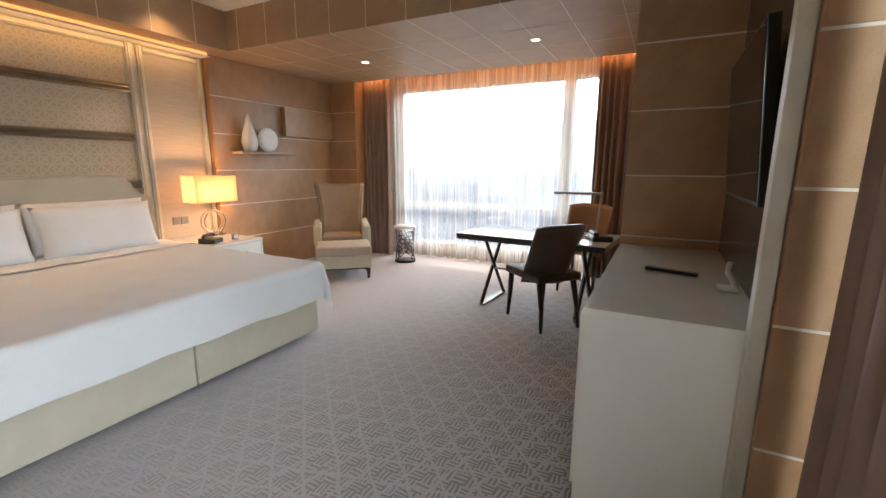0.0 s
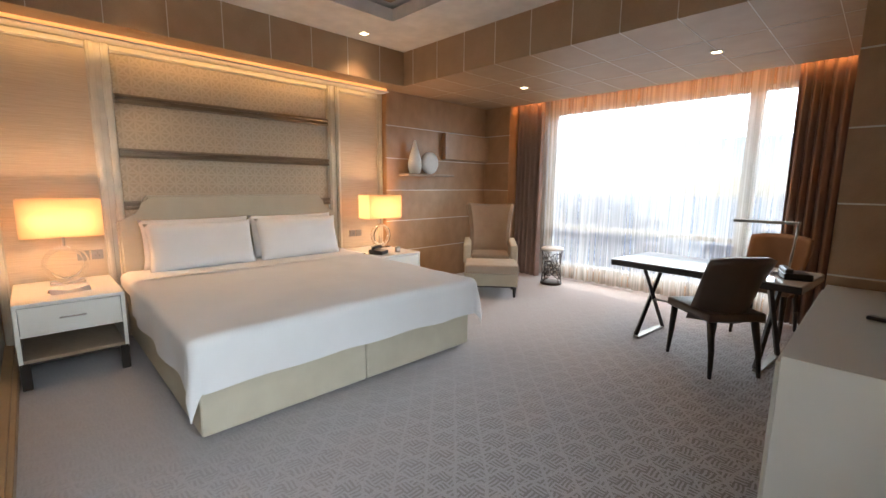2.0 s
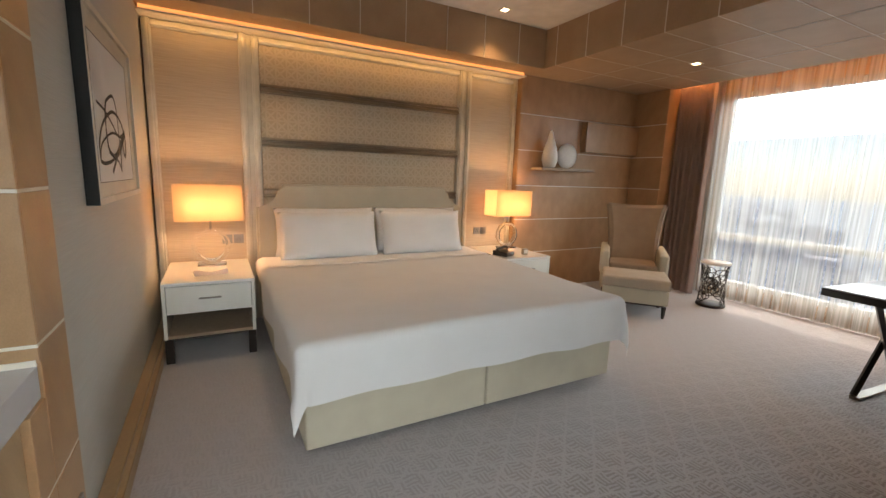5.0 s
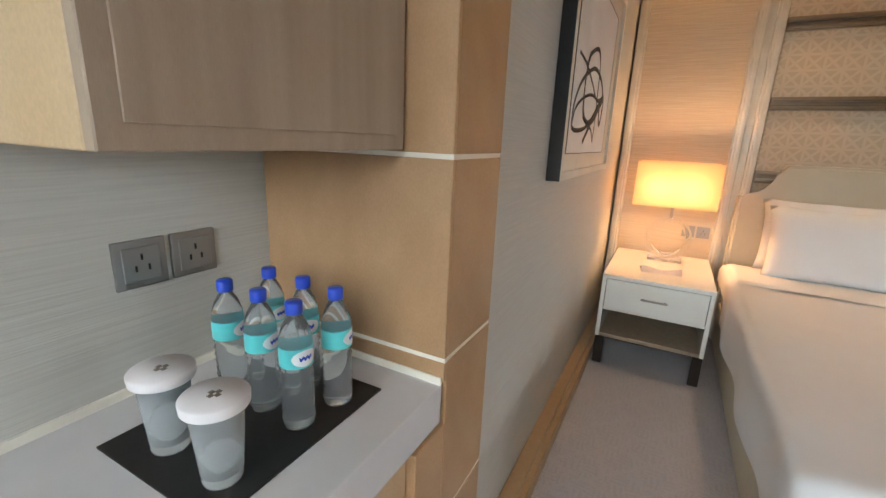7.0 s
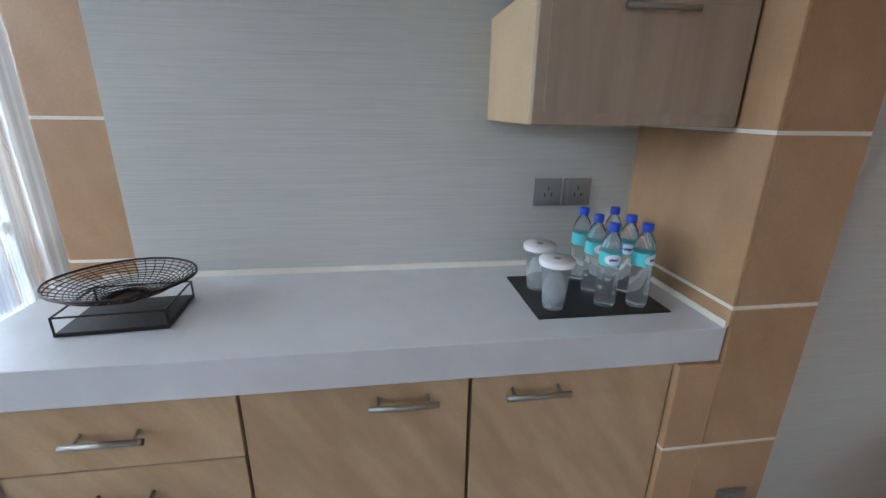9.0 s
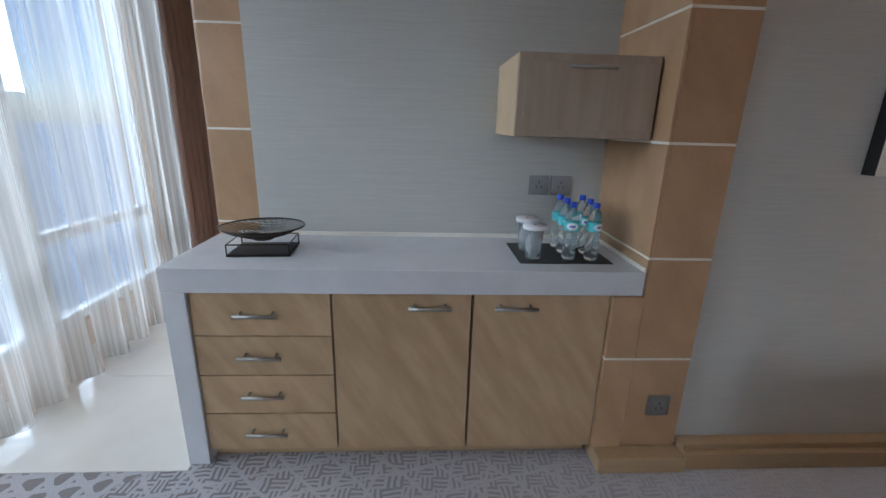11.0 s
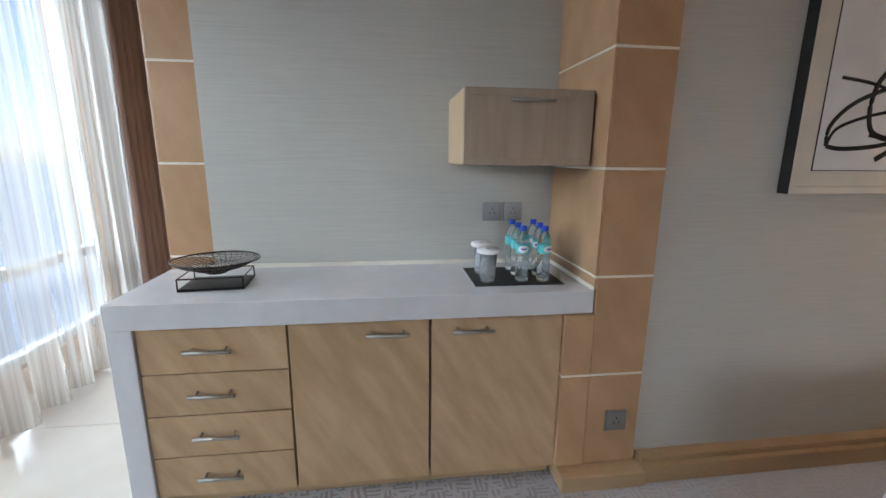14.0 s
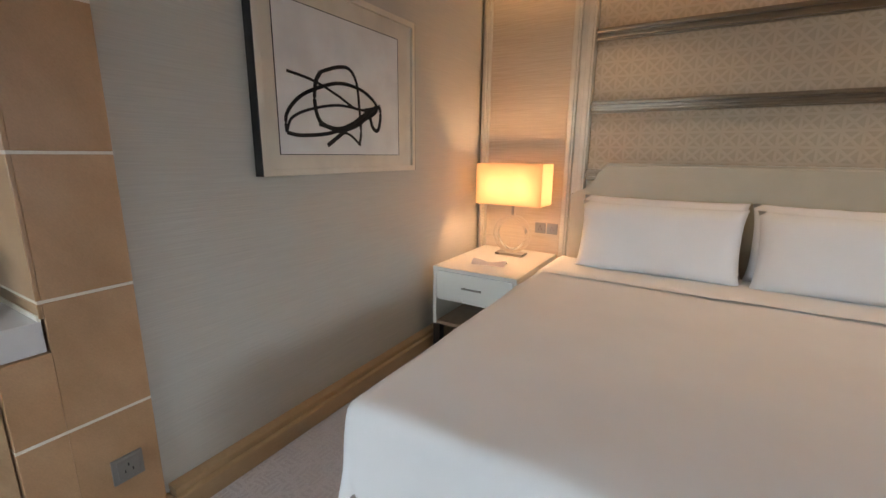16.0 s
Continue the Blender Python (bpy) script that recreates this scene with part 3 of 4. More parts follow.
def drape(u, v):
    """The duvet: flat on the mattress, falling over the foot and both sides."""
    x = -1.76 + u * (1.76 + 0.365)
    y = (v - 0.5) * 2 * (W + 0.33)
    ox, oy = max(0.0, x - 0.02), max(0.0, abs(y) - W)
    sg = 1 if y > 0 else -1
    px, py = min(x, 0.02), max(-W, min(W, y))
    d = math.hypot(ox, oy)
    z = 0.645 + 0.012 * math.sin(2.1 * x + 1.0) * math.cos(1.7 * y) + 0.006 * noise.noise((x * 5, y * 5, 0))
    roll = 0.05
    if d > 0:
        nx, ny = ox / d, oy / d * sg
        arc = min(d, roll * 1.57)
        out = roll * math.sin(arc / roll)
        down = roll * (1 - math.cos(arc / roll)) + max(0, d - roll * 1.57)
        corner = min(ox, oy)
        fold = 0.012 * math.sin(11 * y + 2 * x) * (1 if ox > 0 else 0) + 0.014 * math.sin(9 * x + 1) * (1 if oy > 0 else 0)
        out += fold * min(1, down * 5) + 0.22 * corner * min(1, down * 3)
        px, py, z = px + nx * out, py + ny * out, z - down * 0.98
    return (px, py, z)


duvet = thing("duvet", "smooth white cotton duvet hanging over the bed", "duvet", pose(-3.062, 1.463, 0))
part("cover", sheet(drape, 90, 100), LINEN, duvet, smooth=True)


def fold_over(u, v):
    x = -2.16 + u * 0.50
    y = (v - 0.5) * 2 * (W + 0.16)
    oy = max(0, abs(y) - W)
    sg = 1 if y > 0 else -1
    z = 0.661 + 0.006 * noise.noise((x * 4, y * 4, 3)) - (0.010 if u < 0.02 or u > 0.98 else 0)
    if oy > 0:
        return (x, sg * (W + 0.05 * math.sin(min(oy / 0.05, 1.57))), z - max(0, oy - 0.05) - 0.02)
    return (x, y, z)


part("turned_down_sheet", sheet(fold_over, 14, 60), LINEN, duvet, "white sheet folded back below the pillows", True)


def pillow(m, w=0.93, h=0.50, t=0.17):
    def top(sign):
        def f(u, v):
            a, b = 2 * u - 1, 2 * v - 1
            puff = ((1 - a ** 4) * (1 - b ** 4)) ** 0.55
            pull = 1 - 0.05 * (1 - abs(a) ** 3) * (abs(b) ** 6) - 0.02 * noise.noise((a * 2, b * 2, sign))
            pull2 = 1 - 0.05 * (1 - abs(b) ** 3) * (abs(a) ** 6)
            return (sign * (t / 2) * puff + 0.004 * noise.noise((a * 4, b * 4, sign * 2)) * puff, a * w / 2 * pull2, b * h / 2 * pull)
        return f
    bm = sheet(top(1), 22, 16)
    o = sheet(top(-1), 22, 16)
    me = bpy.data.meshes.new("tmp")
    o.to_mesh(me)
    o.free()
    bm.from_mesh(me)
    bpy.data.meshes.remove(me)
    bmesh.ops.remove_doubles(bm, verts=bm.verts, dist=0.002)
    p = thing("pillow", "plump white cotton pillow leaning on the headboard", "pillow", m, "bed pillows")
    part("pillow_case", bm, LINEN, p, smooth=True)


for yy in (0.972, 1.938):
    pillow(pose(-5.20, yy, 0.885, 0, -13, 0), 0.96, 0.46, 0.15)
    pillow(pose(-5.06, yy + 0.005, 0.862, 0, -17, 0), 0.93, 0.46, 0.18)


# ---- nightstands ----
def nightstand(y0, y1):
    n = thing("nightstand", "ivory lacquered nightstand with one drawer and open shelf", "nightstand", pose(-4.95, (y0 + y1) / 2, 0), "nightstands by the bed")
    w, d0, d1 = (y1 - y0) / 2, -0.46, 0.37
    part("top", cube(d0, d1, -w, w, 0.59, 0.615, 0.004, 2), LACQUER, n)
    part("side_panel", cube(d0, d1 - 0.005, -w, -w + 0.025, 0.19, 0.59, 0.003, 1), LACQUER, n)
    part("side_panel", cube(d0, d1 - 0.005, w - 0.025, w, 0.19, 0.59, 0.003, 1), LACQUER, n)
    part("back_panel", cube(d0, d0 + 0.02, -w + 0.025, w - 0.025, 0.19, 0.59), LACQUER, n)
    part("shelf", cube(d0 + 0.02, d1 - 0.01, -w + 0.025, w - 0.025, 0.19, 0.215, 0.003, 1), OAK, n, "taupe shelf board")
    part("divider", cube(d0 + 0.02, d1 - 0.02, -w + 0.025, w - 0.025, 0.375, 0.39), LACQUER, n)
    dr = part("drawer", cube(d1 - 0.025, d1 - 0.004, -w + 0.028, w - 0.028, 0.393, 0.585, 0.003, 1), LACQUER, n)
    bm = cube(d1 + 0.012, d1 + 0.02, -0.075, 0.075, 0.485, 0.497, 0.003, 1)
    for yy in (-0.06, 0.06):
        box(bm, d1 - 0.005, d1 + 0.013, yy - 0.005, yy + 0.005, 0.487, 0.495)
    part("handle", bm, STEEL, dr, "slim silver handle")
    part("plinth", cube(d0 + 0.02, d1 - 0.05, -w + 0.03, w - 0.03, 0.165, 0.19), DARK, n, "dark recessed rail")
    for fx in (d0 + 0.03, d1 - 0.035):
        for fy in (-w + 0.03, w - 0.03):
            part("leg", cube(fx - 0.03, fx + 0.03, fy - 0.028, fy + 0.028, 0, 0.19, 0.003, 1), DARK, n, "dark square leg")


nightstand(-0.35, 0.272)
nightstand(2.70, 3.30)


def table_lamp(y):
    n = thing("table_lamp", "lit table lamp with box shade and crystal ring base", "lamp", pose(-5.19, y, 0.617), "bedside lamps")
    part("base_plate", cube(-0.06, 0.06, -0.11, 0.11, 0, 0.018, 0.004, 2), CRYSTAL, n)
    ring = bmesh.new()
    R, r = 0.13, 0.022
    g = [[ring.verts.new((0.032 * math.cos(b), (R + r * math.sin(b)) * math.cos(a), 0.165 + (R + r * math.sin(b)) * math.sin(a))) for b in [2 * math.pi * j / 10 for j in range(10)]] for a in [2 * math.pi * i / 40 for i in range(40)]]
    for i in range(40):
        for j in range(10):
            ring.faces.new((g[i][j], g[(i + 1) % 40][j], g[(i + 1) % 40][(j + 1) % 10], g[i][(j + 1) % 10]))
    part("crystal_ring", ring, CRYSTAL, n, "clear crystal ring", True)
    part("neck", rod(rod(bmesh.new(), (0, 0, 0.31), (0, 0, 0.40), 0.010), (0, -0.11, 0.40), (0, 0.11, 0.40), 0.006), STEEL, n)
    w, d, z0, z1, th = 0.255, 0.125, 0.395, 0.695, 0.004
    sh = bmesh.new()
    loops = [[sh.verts.new((sx * a, sy * b, z)) for sx, sy in ((1, 1), (-1, 1), (-1, -1), (1, -1))] for a, b, z in ((d, w, z0), (d, w, z1), (d - th, w - th, z1), (d - th, w - th, z0))]
    for k in range(4):
        p, q = loops[k], loops[(k + 1) % 4]
        for j in range(4):
            sh.faces.new((p[j], p[(j + 1) % 4], q[(j + 1) % 4], q[j]))
    part("shade", sh, SHADE, n, "glowing amber fabric box shade")
    for yy in (-0.11, 0.11):
        b = bmesh.new()
        bmesh.ops.create_uvsphere(b, u_segments=12, v_segments=8, radius=0.026, matrix=Matrix.Translation((0, yy, 0.44)))
        part("bulb", b, LED, n, "", True)


table_lamp(-0.02)
table_lamp(3.13)


def plates(name, label, m, count, w=0.088, gap=0.012, mat=SOCKET):
    n = thing(name, label, "socket", m)
    for k in range(count):
        x = (k - (count - 1) / 2) * (w + gap)
        p = part("plate", cube(x - w / 2, x + w / 2, 0, 0.009, -w / 2, w / 2, 0.003, 2), mat, n)
        part("insert", cube(x - w * 0.36, x + w * 0.36, 0.009, 0.0115, -w * 0.36, w * 0.36, 0.001, 1), mat, p)
        for dx, dz in ((0, 0.014), (-0.012, -0.008), (0.012, -0.008)):
            part("slot", cube(x + dx - 0.002, x + dx + 0.002, 0.0115, 0.0125, dz - 0.006, dz + 0.006), BLACK, p)


plates("wall_socket", "double nickel socket plates on the minibar wall", pose(-2.295, -0.949, 1.145), 2, 0.095)
plates("wall_socket", "single nickel socket low on the pillar", pose(-2.695, -0.424, 0.29), 1, 0.095)
plates("bedside_switch", "grey switch and socket plates beside the bed", pose(-5.474, 0.16, 0.80, 0, 0, -90), 2, 0.085)
plates("bedside_switch", "grey switch and socket plates beside the bed", pose(-5.474, 2.92, 0.80, 0, 0, -90), 2, 0.085)


# ---- minibar ----
bar = thing("minibar_counter", "white quartz counter with waterfall end", "counter", pose(-1.635, -0.69, 0))
part("worktop", cube(-0.918, 0.925, -0.26, 0.258, 0.785, 0.882, 0.004, 2), QUARTZ, bar)
part("end_panel", cube(0.838, 0.925, -0.26, 0.255, 0, 0.784, 0.004, 2), QUARTZ, bar)
part("upstand", cube(-0.918, 0.83, -0.258, -0.25, 0.882, 0.90), INLAY, bar, "thin white upstand along the wall")
part("upstand", cube(-0.918, -0.910, -0.25, 0.258, 0.882, 0.90), INLAY, bar, "thin white upstand along the pillar")


def bow_handle(parent, x, z, w=0.168):
    bm = rod(bmesh.new(), (x - w / 2, 0.278, z), (x + w / 2, 0.278, z), 0.0078, n=12)
    for s0 in (-1, 1):
        rod(bm, (x + s0 * w * 0.36, 0.244, z + 0.006), (x + s0 * w * 0.36, 0.284, z), 0.0045)
        rod(bm, (x + s0 * w / 2, 0.278, z), (x + s0 * (w / 2 - 0.008), 0.278, z), 0.0078)
    part("handle", bm, STEEL, parent, "brushed steel bar handle", True)


du = thing("drawer_unit", "figured maple drawer unit with four drawers", "drawers", pose(-1.635, -0.69, 0))
part("carcass", cube(0.302, 0.836, -0.24, 0.222, 0.065, 0.782), FRONT, du)
for z0, z1 in ((0.602, 0.782), (0.427, 0.598), (0.247, 0.423), (0.068, 0.243)):
    d = part("drawer", cube(0.303, 0.835, 0.223, 0.245, z0, z1, 0.002, 1), FRONT, du)
    bow_handle(d, 0.582, (z0 + z1) / 2 + 0.005)
for a, b, hx in ((-0.246, 0.297, -0.082), (-0.80, -0.252, -0.419)):
    cu = thing("base_cabinet", "figured maple base cabinet with one door", "cabinet", pose(-1.635, -0.69, 0), "minibar cabinets")
    part("carcass", cube(a, b, -0.24, 0.222, 0.065, 0.782), FRONT, cu)
    d = part("door", cube(a + 0.002, b - 0.002, 0.223, 0.245, 0.068, 0.782, 0.002, 1), FRONT, cu)
    bow_handle(d, hx, 0.732)
wc = thing("wall_cabinet", "small limed oak wall cabinet with flap door", "cabinet", pose(-2.277, -0.95, 1.378))
part("body", cube(-0.262, 0.258, 0.002, 0.395, 0, 0.29, 0.002, 1), EDGE, wc, "pale maple sides")
d = part("flap_door", cube(-0.262, 0.258, 0.397, 0.418, 0, 0.29, 0.002, 1), OAK, wc, "grained limed oak flap door")
part("door_panel", cube(-0.235, 0.232, 0.418, 0.421, 0.028, 0.262, 0.001, 1), OAK, d)
bm = rod(bmesh.new(), (-0.09, 0.45, 0.245), (0.08, 0.45, 0.245), 0.0065, n=12)
for xx in (-0.07, 0.06):
    rod(bm, (xx, 0.415, 0.248), (xx, 0.45, 0.245), 0.0045)
part("handle", bm, STEEL, d, "brushed steel bar handle", True)

mat_t = thing("serving_mat", "black leather serving mat on the counter", "mat", pose(-2.27, -0.68, 0.882))
part("mat", cube(-0.195, 0.19, -0.15, 0.15, 0, 0.004, 0.0015, 2), MATT, mat_t)


def bottle(x, y, turn):
    n = thing("water_bottle", "clear water bottle with blue cap and teal label", "bottle", pose(x, y, 0.887, 0, 0, turn), "water bottles on the mat")
    n.scale = (0.92, 0.92, 1.07)
    prof = [(0.020, 0.0), (0.029, 0.003), (0.0315, 0.012)]
    for k in range(14):
        z = 0.02 + k * 0.0065
        prof.append((0.0315 - (0.0034 if k % 2 else 0.0), z))
    prof += [(0.0315, 0.115), (0.031, 0.118), (0.031, 0.150), (0.0315, 0.153), (0.030, 0.166), (0.024, 0.184), (0.016, 0.197), (0.0125, 0.202), (0.0125, 0.212)]
    part("bottle_body", lathe(prof, 24, lambda a, z: 1 - (0.05 * abs(math.sin(2.5 * a)) if z < 0.013 else 0)), PLASTIC, n, "ribbed clear plastic", True)
    cap = [(0.0155, 0.204), (0.016, 0.206), (0.016, 0.222), (0.0145, 0.2245)]
    part("cap", lathe(cap, 30, lambda a, z: 1 + 0.02 * math.sin(15 * a)), CAPBLUE, n, "bright blue cap", True)
    lab = part("label", lathe([(0.0319, 0.117), (0.0319, 0.151)], 28, None, False), TEAL, n, "teal wrap label", True)
    bm = sheet(lambda u, v: (0.0323 * math.sin((u - 0.5) * 1.7), 0.0323 * math.cos((u - 0.5) * 1.7), 0.134 + (v - 0.5) * 0.028 * math.sqrt(max(0.02, 1 - (2 * u - 1) ** 2))), 12, 4)
    part("label_patch", bm, WHITE, lab, "white oval")
    bm = sheet(lambda u, v: (0.0327 * math.sin((u - 0.5) * 0.8), 0.0327 * math.cos((u - 0.5) * 0.8), 0.134 + (v - 0.5) * 0.006 + 0.002 * math.sin(u * 20)), 14, 1)
    part("label_bar", bm, CAPBLUE, lab)


for k, (bx, by) in enumerate([(-2.295, -0.590), (-2.385, -0.578), (-2.300, -0.685), (-2.395, -0.672), (-2.300, -0.778), (-2.400, -0.775)]):
    bottle(bx, by, (-10, 25, 15, -30, 30, 5)[k])


def tumbler(x, y):
    n = thing("water_glass", "ribbed tumbler covered with a white paper lid", "glass", pose(x, y, 0.887), "covered glasses")
    n.scale = (1.1, 1.1, 1.17)
    prof = [(0.026, 0.0), (0.027, 0.004), (0.030, 0.04), (0.0365, 0.118), (0.0345, 0.118), (0.028, 0.04), (0.024, 0.012)]
    part("tumbler_wall", lathe(prof, 48, lambda a, z: 1 + 0.012 * math.sin(24 * a)), TUMBLER, n, "", True)
    lid = part("paper_lid", lathe([(0.043, 0.108), (0.0435, 0.1085), (0.0445, 0.120), (0.0425, 0.1225)], 40), CARD, n, "white pleated paper lid", True)
    bm = bmesh.new()
    for a in range(4):
        c, s0 = math.cos(a * 1.5708), math.sin(a * 1.5708)
        box(bm, c * 0.006 - 0.0035, c * 0.006 + 0.0035, s0 * 0.006 - 0.0035, s0 * 0.006 + 0.0035, 0.1225, 0.1232)
    part("printed_mark", bm, BRONZE, lid, "small dark emblem")


tumbler(-2.145, -0.595)
tumbler(-2.146, -0.73)

bowl = thing("wire_bowl", "dark woven wire bowl on a square stand", "bowl", pose(-1.02, -0.672, 0.882, 0, 0, 4))
bowl.scale = (0.93, 0.93, 0.93)
st = bmesh.new()
for z in (0.004, 0.055):
    for a, b in (((-0.13, -0.10), (0.13, -0.10)), ((0.13, -0.10), (0.13, 0.10)), ((0.13, 0.10), (-0.13, 0.10)), ((-0.13, 0.10), (-0.13, -0.10))):
        rod(st, (*a, z), (*b, z), 0.003, n=6)
for cx in (-0.13, 0.13):
    for cy in (-0.10, 0.10):
        rod(st, (cx, cy, 0.003), (cx, cy, 0.056), 0.003, n=6)
part("stand", st, WIRE, bowl)
part("stand_base", cube(-0.128, 0.128, -0.098, 0.098, 0.001, 0.012), MATT, bowl, "dark solid stand base")
wires = bmesh.new()
me = bpy.data.meshes.new("tmp")
for k in range(15):
    r = 0.03 + 0.0095 * k
    z = 0.062 + 0.055 * (r / 0.165) ** 2
    o = tube([(1.08 * r * math.cos(a) + 0.004 * math.sin(3 * a + k), r * math.sin(a) + 0.004 * math.cos(2 * a + k), z) for a in [2 * math.pi * i / 10 for i in range(10)]], 0.0017 if k < 14 else 0.004, 5, True)
    o.to_mesh(me)
    o.free()
    wires.from_mesh(me)
for k in range(36):
    a = 2 * math.pi * k / 36
    p = [(1.08 * r * math.cos(a + r * 2.5), r * math.sin(a + r * 2.5), 0.0625 + 0.055 * (r / 0.165) ** 2) for r in (0.03, 0.07, 0.12, 0.163)]
    o = tube(p, 0.0014, 4)
    o.to_mesh(me)
    o.free()
    wires.from_mesh(me)
bpy.data.meshes.remove(me)
part("wire_basket", wires, WIRE, bowl, "", True)
part("bowl_centre", lathe([(0.045, 0.0565), (0.046, 0.060), (0.05, 0.066), (0.03, 0.062)], 24), WIRE, bowl, "", True)

# ---- picture ----
art = thing("framed_picture", "framed abstract drawing of looping black lines", "picture", pose(-3.883, -0.45, 1.704))
w, h = 0.558, 0.43
fr = cube(-w, w, 0.005, 0.052, -h, -h + 0.03, 0.002, 1)
box(fr, -w, w, 0.005, 0.052, h - 0.03, h, 0.002, 1)
box(fr, -w, -w + 0.03, 0.005, 0.052, -h + 0.03, h - 0.03, 0.002, 1)
box(fr, w - 0.03, w, 0.005, 0.052, -h + 0.03, h - 0.03, 0.002, 1)
part("frame", fr, MOUNT, art, "pale wood face frame")
for e in (w, -w - 0.004):
    part("frame_edge", cube(e, e + 0.004, 0.002, 0.05, -h, h), INK, art, "black frame side")
part("mount", cube(-w + 0.03, w - 0.03, 0.01, 0.036, -h + 0.03, h - 0.03), MOUNT, art, "cream mount board")
sheet_p = part("drawing_sheet", cube(-0.40, 0.455, 0.036, 0.038, -0.335, 0.31), WHITE, art, "white drawing paper")
STROKES = ["5,135 50,126 95,105 135,83 175,91 190,98", "63,145 95,161 120,163 135,138 140,83 142,33 137,5", "63,145 53,123 50,83 60,48 95,38 135,58 170,83 188,93 190,68 183,41 170,48 163,78",
           "0,25 10,53 45,73 95,86 140,83 170,78", "0,25 1,58 25,93 65,118 105,131 150,123 180,98 175,78 125,48 75,28 25,21 0,25", "70,3 105,33 145,68 180,93", "80,33 115,28 140,5", "55,45 100,36 140,52 165,80"]
me = bpy.data.meshes.new("tmp")
ink = bmesh.new()
for k, line in enumerate(STROKES):
    pts = [tuple(float(c) for c in q.split(",")) for q in line.split()]
    o = tube([(0.415 - 0.80 * (a / 235), 0.0, -0.30 + 0.58 * (b / 235) * 0.96) for a, b in pts], 0.0075 + 0.0025 * (k % 3), 6)
    for v in o.verts:
        v.co.y = 0.0385 + 0.06 * v.co.y + 0.0002 * k
    o.to_mesh(me)
    o.free()
    ink.from_mesh(me)
bpy.data.meshes.remove(me)
part("ink_lines", ink, INK, sheet_p, "black looping brush lines", True)
bd = bmesh.new()
for a in ((-0.402, 0.457, -0.338, -0.335), (-0.402, 0.457, 0.31, 0.313), (-0.403, -0.40, -0.338, 0.313), (0.455, 0.458, -0.338, 0.313)):
    box(bd, a[0], a[1], 0.036, 0.039, a[2], a[3])
part("sheet_border", bd, INK, art)
gl = part("picture_glass", cube(-w + 0.03, w - 0.03, 0.0445, 0.046, -h + 0.03, h - 0.03), PANE, art, "clear front glass")
gl.visible_shadow = False

# ---- dresser and television ----
dr = thing("media_dresser", "long ivory lacquered dresser under the television", "dresser", pose(-0.46, 2.45, 0))
part("top", cube(-0.304, 0.30, -0.785, 0.78, 0.855, 0.8795), LACQUER, dr)
part("body", cube(-0.30, 0.30, -0.785, 0.78, 0.05, 0.854, 0.003, 1), LACQUER, dr)
part("end_panel", cube(-0.305, 0.30, -0.81, -0.786, 0.0, 0.88, 0.003, 2), LACQUER, dr)
part("end_panel", cube(-0.305, 0.30, 0.781, 0.805, 0.0, 0.88, 0.003, 2), LACQUER, dr)
for k in range(3):
    part("door", cube(-0.322, -0.302, -0.78 + 0.52 * k, -0.266 + 0.52 * k, 0.06, 0.85, 0.002, 1), LACQUER, dr)
tv = thing("television", "large black flat television on a wall bracket", "television", pose(-0.215, 2.40, 1.625, 0, -4, 0))
part("screen_housing", cube(-0.012, 0.03, -0.475, 0.475, -0.345, 0.345, 0.006, 2), BLACK, tv)
part("screen", cube(-0.015, -0.012, -0.46, 0.46, -0.325, 0.335), SCREEN, tv, "glossy dark screen")
part("rear_housing", cube(0.03, 0.06, -0.4, 0.4, -0.3, 0.1, 0.01, 2), BLACK, tv)
part("bracket", cube(0.045, 0.06, -0.15, 0.15, -0.15, 0.15), BLACK, tv)
built("wall_television_panel", cube(-0.16, -0.102, 1.65, 3.262, 0.0, 2.68), plain("smoked_panel", (0.06, 0.045, 0.035), 0.2), "dark glossy panel behind the television", "wall")
rem = thing("remote_control", "slim black remote control on the dresser", "remote", pose(-0.45, 2.44, 0.881, 0, 0, -16))
part("case", cube(-0.125, 0.125, -0.022, 0.022, 0, 0.018, 0.006, 2), BLACK, rem)
for k in range(8):
    part("button", cube(-0.09 + 0.022 * k, -0.08 + 0.022 * k, -0.008, 0.008, 0.018, 0.0195), SOCKET, rem)
hook = thing("white_holder", "small curved white stand on the dresser", "stand", pose(-0.225, 2.2, 0.881))
part("foot", cube(-0.04, 0.04, -0.05, 0.05, 0, 0.012, 0.005, 2), WHITE, hook)
part("curved_arm", tube([(0.03, 0, 0.01), (0.015, 0, 0.05), (-0.005, 0, 0.085), (-0.0, 0, 0.13)], 0.013, 8), WHITE, hook, "", True)

# ---- curtains ----


def curtain(name, label, axis, at, lo, hi, z0, z1, folds, amp, material, n=None, seed=0):
    def f(u, v):
        s0 = lo + (hi - lo) * u
        ph = 2 * math.pi * folds * u + 0.9 * noise.noise((u * folds * 0.5, seed, 0)) * 2
        a = amp * (0.55 + 0.45 * (1 - v)) * (0.8 + 0.5 * noise.noise((u * folds * 0.35, 5 + seed, 0)))
        d = a * math.sin(ph) + 0.3 * a * math.sin(2 * ph + 1 + seed)
        s0 += 0.25 * amp * math.cos(ph) * (1 - v)
        d += 0.02 * (1 - v) * noise.noise((u * 6, 9 + seed, v * 2))
        z = z0 + (z1 - z0) * v
        return (s0, at + d, z) if axis == "y" else (at + d, s0, z)
    t = thing(name, label, "curtain")
    part("cloth", sheet(f, n or folds * 10, 14), material, t, "", True)
    part("track", cube(lo, hi, at - 0.015, at + 0.015, z1, z1 + 0.02) if axis == "y" else cube(at - 0.015, at + 0.015, lo, hi, z1, z1 + 0.02), ALU, t)


